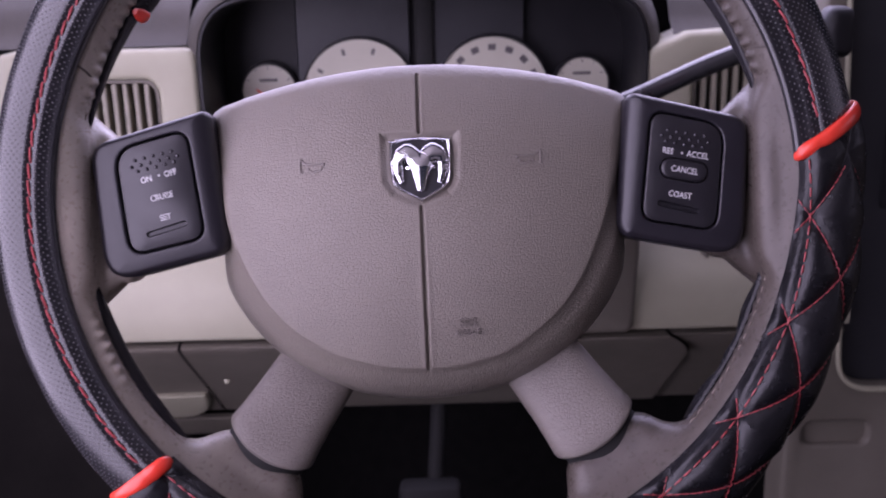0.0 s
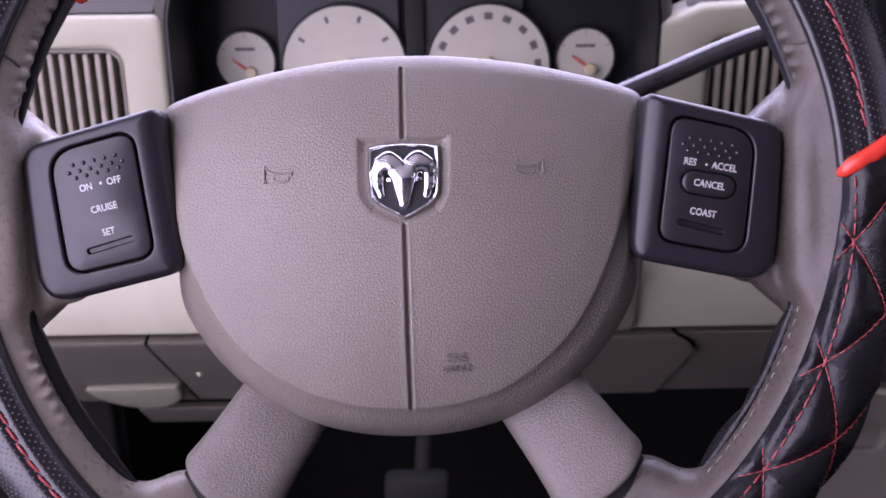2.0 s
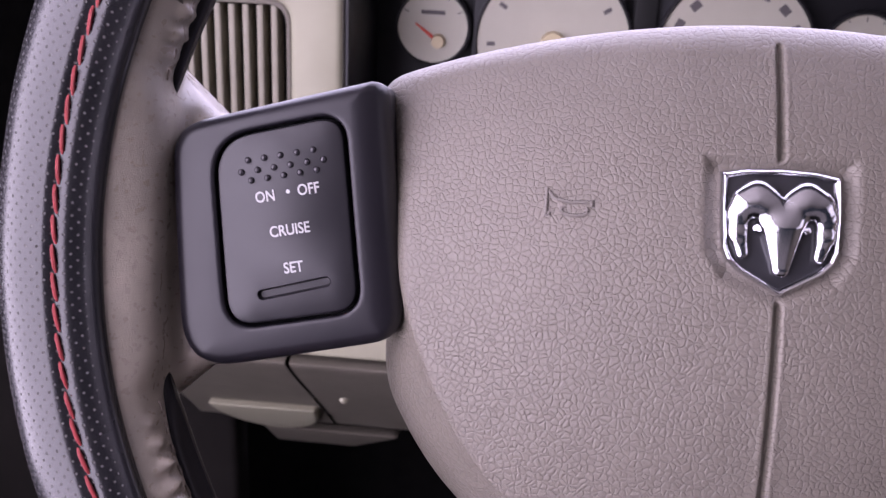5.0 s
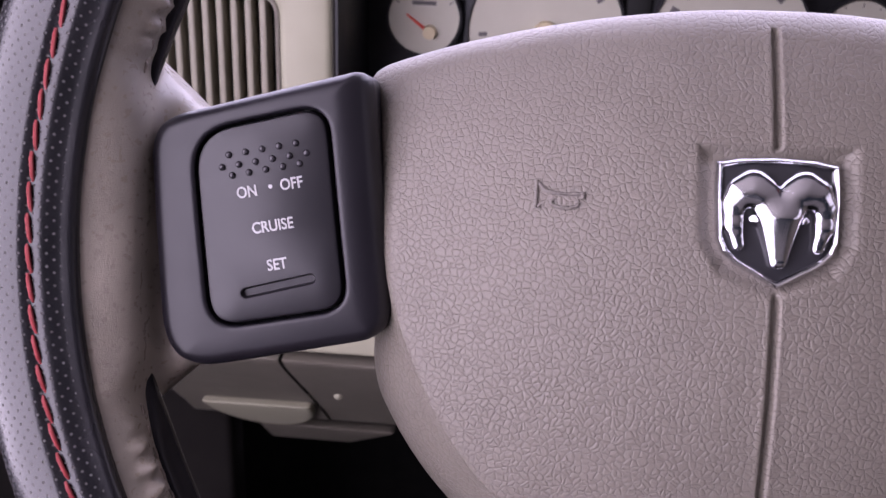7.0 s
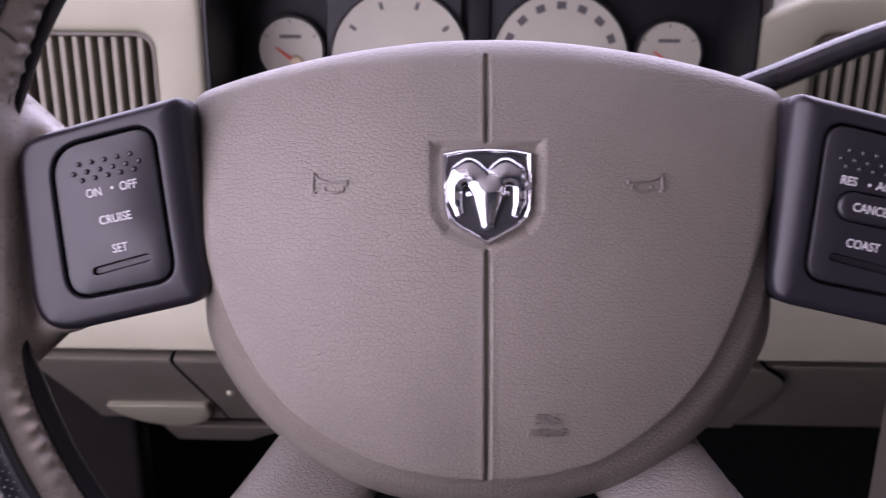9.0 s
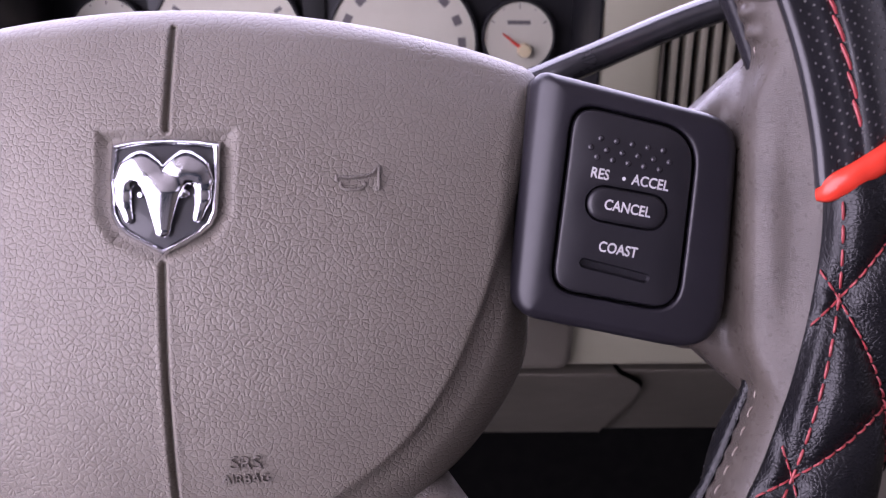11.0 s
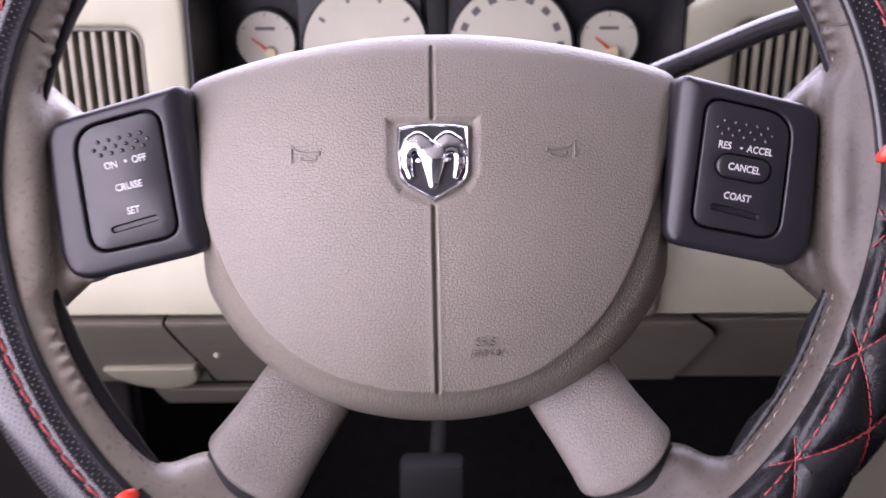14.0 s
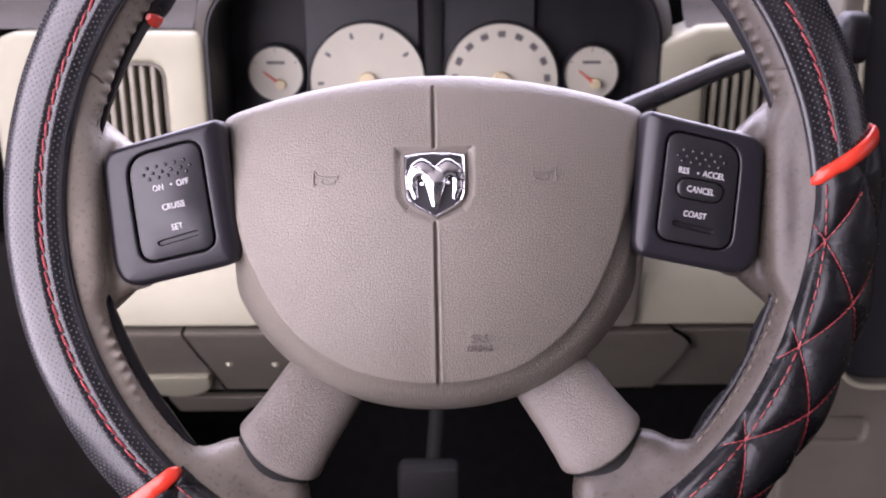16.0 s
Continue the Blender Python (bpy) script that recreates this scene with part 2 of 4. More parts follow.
def nets(f, lo, hi, h):
    """Vertices and quads of the surface f(x, y, z) = 0 inside a box (negative inside the body), by surface nets."""
    lo, hi = np.array(lo, float), np.array(hi, float)
    n = np.ceil((hi - lo) / h).astype(int) + 1
    ax = [lo[i] + h * np.arange(n[i]) for i in range(3)]
    gx, gy, gz = np.meshgrid(*ax, indexing="ij")
    v = f(gx, gy, gz)
    neg = v < 0
    c = np.zeros(tuple(n - 1), int)
    for i in range(8):
        a, b, d = i & 1, i >> 1 & 1, i >> 2
        c += neg[a:n[0] - 1 + a, b:n[1] - 1 + b, d:n[2] - 1 + d]
    act = np.argwhere((c > 0) & (c < 8))
    index = -np.ones(tuple(n - 1), int)
    index[tuple(act.T)] = np.arange(len(act))
    total, count = np.zeros((len(act), 3)), np.zeros(len(act))
    corners = [np.array((i & 1, i >> 1 & 1, i >> 2)) for i in range(8)]
    for i in range(8):
        for j in range(i + 1, 8):
            if np.abs(corners[i] - corners[j]).sum() != 1:
                continue
            va, vb = v[tuple((act + corners[i]).T)], v[tuple((act + corners[j]).T)]
            cross = (va < 0) != (vb < 0)
            k = np.where(cross, va / np.where(cross, va - vb, 1), 0)
            total += np.where(cross[:, None], corners[i] + k[:, None] * (corners[j] - corners[i]), 0)
            count += cross
    p = lo + h * (act + total / count[:, None])
    for _ in range(3):
        e, val = h * 0.05, f(*p.T)
        g = np.stack([(f(*(p + e * np.eye(3)[i]).T) - val) / e for i in range(3)], 1)
        p = p - np.clip(val / np.maximum((g ** 2).sum(1), 1e-9), -h, h)[:, None] * g
    faces = []
    for axis in range(3):
        u, w = (axis + 1) % 3, (axis + 2) % 3
        s0, s1 = [slice(None)] * 3, [slice(None)] * 3
        s0[axis], s1[axis] = slice(0, -1), slice(1, None)
        edge = np.argwhere(neg[tuple(s0)] != neg[tuple(s1)])
        edge = edge[(edge[:, u] > 0) & (edge[:, w] > 0) & (edge[:, u] < n[u] - 1) & (edge[:, w] < n[w] - 1)]
        du, dw = np.eye(3, dtype=int)[u], np.eye(3, dtype=int)[w]
        quad = np.stack([index[tuple((edge + o).T)] for o in (-du - dw, -dw, 0 * du, -du)], 1)
        flip = ~neg[tuple(edge.T)]
        quad[flip] = quad[flip][:, ::-1]
        faces.append(quad)
    return p, np.concatenate(faces)


def step(a, b, x):
    t = min(max((x - a) / (b - a), 0.0), 1.0)
    return t * t * (3 - 2 * t)


def smin(a, b, k):
    t = np.clip(0.5 + 0.5 * (b - a) / k, 0, 1)
    return b + (a - b) * t - k * t * (1 - t)


def capsule(x, y, z, a, b, ra, rb, flat=1.0):
    """Distance to a tapered round bar from a to b."""
    a, b = np.array(a), np.array(b)
    d = b - a
    t = np.clip(((x - a[0]) * d[0] + (y - a[1]) * d[1] + (z - a[2]) * d[2]) / (d @ d), 0, 1)
    q = np.sqrt((x - a[0] - t * d[0]) ** 2 + (y - a[1] - t * d[1]) ** 2 + ((z - a[2] - t * d[2]) / flat) ** 2)
    return (q - (ra + (rb - ra) * t)) * min(1.0, flat)


def round_box(x, y, z, centre, half, r):
    q = [np.abs(v - c) - (s - r) for v, c, s in zip((x, y, z), centre, half)]
    outside = np.sqrt(sum(np.maximum(v, 0) ** 2 for v in q))
    return outside + np.minimum(np.maximum(np.maximum(q[0], q[1]), q[2]), 0) - r


def smooth_closed(points, n):
    """A closed curve through the points, evenly spaced."""
    p = np.array(points, float)
    m = len(p)
    out = []
    for i in range(m):
        a, b, c, d = p[i - 1], p[i], p[(i + 1) % m], p[(i + 2) % m]
        for t in np.linspace(0, 1, 24, endpoint=False):
            out.append(0.5 * (2 * b + (c - a) * t + (2 * a - 5 * b + 4 * c - d) * t ** 2 + (3 * b - a - 3 * c + d) * t ** 3))
    return even(out, n)


def even(points, n):
    q = np.array(points)
    q = np.vstack([q, q[:1]])
    s = np.r_[0, np.cumsum(np.linalg.norm(np.diff(q, axis=0), axis=1))]
    at = np.linspace(0, s[-1], n, endpoint=False)
    return np.stack([np.interp(at, s, q[:, i]) for i in range(q.shape[1])], 1)


def rounded(corners, r, n=6):
    """A polygon with round corners; r is one radius or one for each corner."""
    p = [np.array(c, float) for c in corners]
    radii = r if isinstance(r, (list, tuple)) else [r] * len(p)
    out = []
    for i, c in enumerate(p):
        a, b = p[i - 1] - c, p[(i + 1) % len(p)] - c
        la, lb = np.linalg.norm(a), np.linalg.norm(b)
        a, b = a / la, b / lb
        half = math.acos(np.clip(a @ b, -1, 1)) / 2
        cut = min(radii[i] / math.tan(half), la * 0.49, lb * 0.49)
        s, e = c + a * cut, c + b * cut
        for t in np.linspace(0, 1, n + 1):
            out.append((1 - t) ** 2 * s + 2 * t * (1 - t) * c + t * t * e)
    return np.array(out)


def polar(poly, centre, n):
    """The outline met by n even rays from the centre."""
    poly = np.array(poly)
    q = np.vstack([poly, poly[:1]]) - np.array(centre)
    out = []
    for k in range(n):
        a = 2 * math.pi * k / n
        d = np.array((math.cos(a), math.sin(a)))
        cr = q[:, 0] * d[1] - q[:, 1] * d[0]
        best = 0
        for i in np.nonzero((cr[:-1] <= 0) != (cr[1:] <= 0))[0]:
            t = cr[i] / (cr[i] - cr[i + 1])
            best = max(best, (q[i] + t * (q[i + 1] - q[i])) @ d)
        out.append(np.array(centre) + best * d)
    return np.array(out)


def offset(points, d):
    """The closed outline moved outwards by d (inwards: minus)."""
    p = np.array(points, float)
    t = np.roll(p, -1, 0) - np.roll(p, 1, 0)
    t /= np.linalg.norm(t, axis=1)[:, None] + 1e-12
    normal = np.stack([t[:, 1], -t[:, 0]], 1)
    area = (p[:, 0] * np.roll(p[:, 1], -1) - p[:, 1] * np.roll(p[:, 0], -1)).sum()
    return p + d * normal * np.sign(area)


def loft(layers, cap_first=True, cap_last=True, closed=True):
    """Vertices and faces that join rings of as many 3D points each."""
    n = len(layers[0])
    verts = [tuple(p) for ring in layers for p in ring]
    faces = []
    for k in range(len(layers) - 1):
        for i in range(n if closed else n - 1):
            j = (i + 1) % n
            faces.append((k * n + i, k * n + j, (k + 1) * n + j, (k + 1) * n + i))
    if cap_first:
        faces.append(tuple(range(n))[::-1])
    if cap_last:
        faces.append(tuple((len(layers) - 1) * n + i for i in range(n)))
    return verts, faces


def at_z(points, z):
    """2D outline as 3D ring; z is a number or a function of x and y."""
    return [(x, y, z(x, y) if callable(z) else z) for x, y in points]


def plate(outer, holes, depth, bevel=0.0, segments=2):
    """A flat plate in x and y with holes through it: front at z = 0, back at -depth."""
    bm = bmesh.new()
    edges = []
    for loop in (outer, *holes):
        vs = [bm.verts.new((p[0], p[1], 0)) for p in loop]
        edges += [bm.edges.new((vs[i], vs[(i + 1) % len(vs)])) for i in range(len(vs))]
    bmesh.ops.triangle_fill(bm, use_beauty=True, use_dissolve=False, edges=edges)
    front = list(bm.faces)
    ext = bmesh.ops.extrude_face_region(bm, geom=front)
    bmesh.ops.translate(bm, vec=(0, 0, -depth), verts=[g for g in ext["geom"] if isinstance(g, bmesh.types.BMVert)])
    bmesh.ops.recalc_face_normals(bm, faces=bm.faces)
    if bevel:
        rim = [e for e in bm.edges if len(e.link_faces) == 2 and all(abs(v.co.z) < 1e-7 for v in e.verts) and e.calc_face_angle(0) > 1.0]
        bmesh.ops.bevel(bm, geom=rim, offset=bevel, segments=segments, affect="EDGES", profile=0.5)
    return bm


def tube(points, radii, n=16, caps=True):
    """A round bar along 3D points."""
    pts = [Vector(p) for p in points]
    rings = []
    side = None
    for i, p in enumerate(pts):
        d = (pts[min(i + 1, len(pts) - 1)] - pts[max(i - 1, 0)]).normalized()
        if side is None:
            side = d.orthogonal().normalized()
        side = (side - d * side.dot(d)).normalized()
        up = d.cross(side)
        r = radii[i] if isinstance(radii, (list, tuple)) else radii
        rings.append([p + r * (math.cos(2 * math.pi * k / n) * side + math.sin(2 * math.pi * k / n) * up) for k in range(n)])
    return loft(rings, caps, caps)


def bezier(points, n=40):
    """An open smooth line through 3D points."""
    p = [np.array(q, float) for q in points]
    p = [2 * p[0] - p[1]] + p + [2 * p[-1] - p[-2]]
    out = []
    seg = len(p) - 3
    for k in range(n + 1):
        u = min(k / n * seg, seg - 1e-9)
        i, t = int(u), u - int(u)
        a, b, c, d = p[i:i + 4]
        out.append(0.5 * (2 * b + (c - a) * t + (2 * a - 5 * b + 4 * c - d) * t ** 2 + (3 * b - a - 3 * c + d) * t ** 3))
    return out


def lettering(name, text, size, parent, m, mat, label="", thick=0.00008, bold=0.0, squeeze=1.0):
    data = bpy.data.curves.new(name, "FONT")
    data.body, data.size, data.align_x, data.align_y = text, size, "CENTER", "CENTER"
    data.extrude, data.offset, data.resolution_u = thick, bold, 4
    tmp = new(name + "_source", data)
    me = bpy.data.meshes.new_from_object(tmp.evaluated_get(bpy.context.evaluated_depsgraph_get()))
    bpy.data.objects.remove(tmp)
    me.materials.clear()
    me.materials.append(mat)
    ob = new(name, me)
    ob.parent = parent
    ob.matrix_local = m @ Matrix.Diagonal((squeeze, 1, 1, 1))
    return tagged(ob, label)


def block(size, at=(0, 0, 0), bevel=0.004, segments=2):
    bm = bmesh.new()
    bmesh.ops.create_cube(bm, size=1, matrix=Matrix.Translation(at) @ Matrix.Diagonal((*size, 1)))
    bmesh.ops.bevel(bm, geom=list(bm.edges), offset=bevel, segments=segments, affect="EDGES", profile=0.5)
    return bm


FACING = Matrix(((1, 0, 0, 0), (0, 0, -1, 0), (0, 1, 0, 0), (0, 0, 0, 1)))   # a plate's x, y, z to the cab's x, z, -y


def facing(bm, y, turn=0.0):
    """Stands a plate up across the cab, its front towards the driver at the depth y."""
    bmesh.ops.transform(bm, matrix=Matrix.Translation((0, y, 0)) @ FACING, verts=bm.verts)
    return bm


# ---------------------------------------------------------------- the steering wheel
# Its own axes: x to the right, y up in its plane, z towards the driver.
wheel = thing("steering_wheel", pose(0.0000, 0.5000, 0.7500, 74.000, -1.050, 0.000), "taupe leather steering wheel with black stitched cover over its rim", "steering wheel")
RING_X, RING_Y, RING_Z, RING_R = 0.0025, 0.003, -0.0155, 0.1865


def rim_body(x, y, z):
    q = np.hypot(x - RING_X, y - RING_Y) - RING_R
    d = np.sqrt(q ** 2 + (z - RING_Z) ** 2) - 0.0191
    at = np.where((y < 0) & (x < 0), 2.76, 2.93)
    pucker = np.exp(-((np.abs(np.arctan2(z - RING_Z, q)) - at) / 0.14) ** 2) * (0.5 + 0.5 * np.cos(np.arctan2(y - RING_Y, x - RING_X) * 172)) * np.clip((np.abs(y - 0.002) - 0.045) / 0.01, 0, 1)
    pucker = pucker * np.clip((np.abs(np.abs(x) - 0.100) - 0.040 + 0.1 * (y > 0)) / 0.01, 0, 1)
    d = d - np.where(y > 0, 0.0024, np.where(x < 0, 0.0036, 0.0007)) * pucker
    ax = np.abs(x)
    side = round_box(ax, y - 0.004, z + 0.0175 - 0.10 * (ax - 0.160), (0.1730, 0, 0), (0.0135, 0.036 + 1.35 * (ax - 0.157), 0.0110), 0.0075)
    d = smin(d, side, 0.008)
    under = round_box(ax, y - 0.002, z + 0.036, (0.160, 0, 0), (0.020, 0.036 + 0.9 * np.maximum(ax - 0.150, 0), 0.012), 0.008)
    d = smin(d, under, 0.008)
    # lower arms, along the line of the spokes
    ux, uy = 0.577, -0.817
    s = (ax - 0.081) * ux + (y + 0.117) * uy
    c = (ax - 0.081) * -uy + (y + 0.117) * ux
    low = round_box(s, c, z + 0.0310 - 0.06 * s, (0.0300, 0, 0), (0.0270, 0.0230 + 0.30 * np.maximum(s, 0), 0.012), 0.0105)
    return smin(d, low, 0.018)


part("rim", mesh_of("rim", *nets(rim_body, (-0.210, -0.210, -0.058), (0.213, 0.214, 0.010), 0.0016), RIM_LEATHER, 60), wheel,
     "worn taupe leather rim and arms, side light painted in")


def ring_point(theta, phi, r):
    """On the rim: theta round the wheel from its right, phi round the section from outwards over the driver's side."""
    a, b = radians(theta), radians(phi)
    q = RING_R + r * math.cos(b)
    return (RING_X + q * math.cos(a), RING_Y + q * math.sin(a), RING_Z + r * math.sin(b))


COVER_R = 0.0203
ARC = RING_R * radians(1)      # metres along the ring for each degree
SEAM, QUILT_SEAM = 98.0, 114.0


def bare(theta):
    """1 where the arms meet the rim, 0 elsewhere round the ring."""
    best = 0.0
    for centre, half in ((0, 8), (180, 7), (236, 8), (304, 8)):
        best = max(best, 1 - step(half, half + 14, abs((theta - centre + 180) % 360 - 180)))
    return best


def slack(theta, phi):
    """The cover stands off loosely along its back edge."""
    a = radians(theta)
    reach = 0.0034 * (0.25 + 0.75 * step(0.05, 0.75, math.sin(a))) if math.sin(a) > 0 else 0.0030 if math.cos(a) < 0 else 0.0018
    return reach * math.exp(-((phi + 162) / 11) ** 2) * (1 - bare(theta))


def diagonals(theta, phi):
    """Nearness of a quilt line: distances to both families of slanting lines and to the seam, in metres."""
    along = ((theta + 180) % 360 - 190.3) * ARC
    across = (phi - QUILT_SEAM) * radians(1) * COVER_R
    pitch, rise = 0.0527, 0.036
    out = []
    for sign in (1, -1):
        k = (along / pitch + sign * across / rise) % 1.0
        out.append(min(k, 1 - k) * pitch * 0.6)
    return min(out), abs(across)


def pillow(d, s):
    """Height of the padding at the distances d from a quilt line and s from the seam."""
    return 0.0030 * (1 - math.exp(-d / 0.0042)) + 0.0012 * (1 - math.exp(-(d / 0.009) ** 2)) - 0.0014 * math.exp(-(s / 0.0024) ** 2)


def inner_edge_angle(th, quilted):
    """Where the cover ends on the driver's side: further round where it is quilted."""
    return 141.0 - 11.0 * math.exp(-((th - 366) / 14) ** 2) if quilted else 134.0


def back_edge_angle(th):
    """Where the cover ends behind the rim: it reaches less far round on the right below."""
    a = radians(th)
    short = 16.0 * step(0.1, 0.4, math.cos(a)) * step(0.1, 0.3, -math.sin(a))
    upper = 0.0
    if math.sin(a) > 0:
        upper = 9.0 * (1 - step(8.0, 45.0, min(th % 360, 180 - th % 360)))
    return -184.0 + max(24.0 * bare(th), short, upper)


def cover(name, t0, t1, mat, quilted, label, slant0=0.0, slant1=0.0):
    nt, nphi = int((t1 - t0) * (3.6 if quilted else 1.6)), 132 if quilted else 84
    verts, uvs = [], []
    for i in range(nt + 1):
        th = t0 + (t1 - t0) * i / nt
        lo, hi = back_edge_angle(th), inner_edge_angle(th, quilted)
        for j in range(nphi + 1):
            ph = lo + (hi - lo) * j / nphi
            r = COVER_R
            edge = min(ph - lo, hi - ph)
            r -= 0.0010 * max(0.0, 1 - edge / 4.0) ** 2
            if quilted:
                d, s = diagonals(th, ph)
                r += step(2.0, 18.0, edge) * pillow(d, s)
            else:
                s = abs(ph - SEAM) * radians(1) * COVER_R
                r -= 0.0011 * math.exp(-(s / 0.0013) ** 2)
                r += 0.0003 * math.exp(-((ph - SEAM - 8) / 6) ** 2) + 0.0002 * math.exp(-((ph - SEAM + 9) / 8) ** 2) + (0.0028 if th < 60 else 0.0012) * math.exp(-((ph - hi + 8) / (9.0 if th < 60 else 4.5)) ** 2)
            r += slack(th, ph) + 0.0002 * noise.noise(Vector((th * 0.2, ph * 0.02, t0)))
            lean = (slant0 * max(0.0, 1 - (th - t0) / 14) + slant1 * max(0.0, 1 - (t1 - th) / 14)) * math.cos(radians(ph))
            verts.append(ring_point(th + lean, ph, r))
            uvs.append((th * ARC, ph * radians(1) * COVER_R))
    front = len(verts)
    for i in range(nt + 1):
        th = t0 + (t1 - t0) * i / nt
        lo, hi = back_edge_angle(th), inner_edge_angle(th, quilted)
        for j in range(nphi + 1):
            ph = lo + (hi - lo) * j / nphi
            lean = (slant0 * max(0.0, 1 - (th - t0) / 14) + slant1 * max(0.0, 1 - (t1 - th) / 14)) * math.cos(radians(ph))
            verts.append(ring_point(th + lean, ph, 0.0184 + slack(th, ph)))
            uvs.append(uvs[i * (nphi + 1) + j])
    faces = []
    w = nphi + 1
    for i in range(nt):
        for j in range(nphi):
            a = i * w + j
            faces.append((a, a + w, a + w + 1, a + 1))
        for j in (0, nphi):
            a = i * w + j
            faces.append((a, a + w, a + w + front, a + front) if j else (a + w, a, a + front, a + w + front))
    me = mesh_of(name, verts, faces, mat, 70)
    layer = me.uv_layers.new(name="lengths")
    for loop in me.loops:
        layer.data[loop.index].uv = uvs[loop.vertex_index]
    return part(name, me, wheel, label)


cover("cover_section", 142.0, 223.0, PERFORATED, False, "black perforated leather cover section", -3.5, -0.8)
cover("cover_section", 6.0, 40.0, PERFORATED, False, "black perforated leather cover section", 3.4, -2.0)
cover("cover_section", 223.0, 366.0, QUILT, True, "black diamond-quilted leather cover section", -0.8, 3.4)
cover("cover_section", 40.0, 142.0, QUILT, True, "black diamond-quilted leather cover section", -2.0, -3.5)


def band(theta, slant, label, lo=-112.0, top=132.0):
    """A padded red strip over a joint of the cover."""
    rings = []
    for j in range(57):
        ph = lo + (top - lo) * j / 56
        th = theta + slant * math.cos(radians(ph))
        ring = []
        for k in range(10):
            a = 2 * math.pi * k / 10
            e = max(0.5, math.sqrt(max(0.0, 1 - (1 - min(1.0, min(j, 56 - j) / 3)) ** 2)))
            ring.append(ring_point(th + e * math.cos(a) * 0.0040 / ARC, ph, COVER_R + slack(th, ph) + 0.0018 * e + 0.0022 * e * math.sin(a) - 0.0005 * math.exp(-((ph - SEAM) / 5) ** 2)))
        rings.append(ring)
    return part("red_band", mesh_of("red_band", *loft(rings), RED_BAND, 60), wheel, label)


band(5.5, 3.4, "glossy red leather joint strip", -112.0, 132.0)
band(223.0, -0.8, "glossy red leather joint strip")
band(142.0, -3.5, "glossy red leather joint strip", -182.0)
band(39.0, -2.0, "glossy red leather joint strip")


def stitch_row(path, pitch, length, r, mat, name, label, lift=0.0004, skew=0.0):
    """Thread stitches along a line on the cover, given as (theta, phi, radius) by its length in metres."""
    verts, faces = [], []
    total = sum((Vector(ring_point(*path[i + 1])) - Vector(ring_point(*path[i]))).length for i in range(len(path) - 1))
    pts = [Vector(ring_point(*p)) for p in path]
    s = np.r_[0, np.cumsum([(pts[i + 1] - pts[i]).length for i in range(len(pts) - 1)])]
    arr = np.array([p[:] for p in pts])
    mid = np.array([ring_point(p[0], p[1], 0.0) for p in path])

    def where(d):
        q = np.array([np.interp(d, s, arr[:, i]) for i in range(3)])
        c = np.array([np.interp(d, s, mid[:, i]) for i in range(3)])
        return Vector(q), Vector(q - c).normalized()

    for k in range(int(total / pitch)):
        a = k * pitch + pitch * 0.5 * random.uniform(0.94, 1.06)
        line = []
        for t in (-0.5, -0.3, 0.0, 0.3, 0.5):
            p, out = where(min(max(a + t * length, 0), total))
            ahead = where(min(a + t * length + 0.001, total))[0] - where(max(a + t * length - 0.001, 0))[0]
            side = out.cross(ahead).normalized() if ahead.length > 0 else out
            line.append(p + side * (skew * 2 * t) + out * (lift - 0.0007 * (2 * t) ** 4 + 0.0001 * random.uniform(-1, 1)))
        v, f = tube(line, [r * 0.7, r, r, r, r * 0.7], 6)
        faces += [tuple(i + len(verts) for i in face) for face in f]
        verts += v
    return verts, faces


def stitching(name, rows, pitch, length, r, mat, label, skew=0.0):
    verts, faces = [], []
    for row in rows:
        v, f = stitch_row(row, pitch, length, r, mat, name, label, 0.0004, skew)
        faces += [tuple(i + len(verts) for i in face) for face in f]
        verts += v
    return part(name, mesh_of(name, verts, faces, mat), wheel, label)


for t0, t1 in ((142.5, 222.0), (8.5, 39.0)):
    stitching("stitching", [[(t0 + (t1 - t0) * i / 80, SEAM, COVER_R - 0.0006) for i in range(81)]], 0.0076, 0.0072, 0.00058, RED_THREAD,
              "long red thread stitches along the seam", 0.0005)


def quilt_lines(t0, t1):
    rows = []
    for sign in (1, -1):
        for k in range(-11, 12):
            row = []
            for i in range(140):
                ph = -155.0 + 290.0 * i / 139
                th = 10.3 + (k * 0.0527 - sign * (ph - QUILT_SEAM) * radians(1) * COVER_R * 0.0527 / 0.036) / ARC
                if t0 + 1.5 < th < t1 - 1.5:
                    row.append((th, ph, COVER_R + 0.0006 + pillow(0.0, abs(ph - QUILT_SEAM) * radians(1) * COVER_R)))
                elif len(row) > 8:
                    rows.append(row)
                    row = []
            if len(row) > 8:
                rows.append(row)
    return rows


for t0, t1 in ((225.0, 363.0), (42.0, 140.0)):
    stitching("stitching", [[(th, QUILT_SEAM, COVER_R + 0.0003 + pillow(diagonals(th, QUILT_SEAM)[0], 0.0)) for th in np.linspace(t0, t1, 400)]], 0.0062, 0.0046, 0.00042, RED_THREAD,
              "long red thread stitches along the seam")
stitching("stitching", quilt_lines(-135.0, 3.0), 0.0036, 0.0030, 0.00033, RED_THREAD, "red thread quilting in diamonds")
stitching("stitching", quilt_lines(42.0, 140.0), 0.0036, 0.0030, 0.00033, RED_THREAD, "red thread quilting in diamonds")
# the leather's own seam along the inside of the rim
for t0, t1 in ((14.0, 166.0), (195.0, 226.0), (314.0, 345.0)):
    stitching("rim_seam", [[(t0 + (t1 - t0) * i / 120, 173.0, 0.0192) for i in range(121)]], 0.0060, 0.0034, 0.00036, TAN_THREAD, "puckered taupe seam stitches")

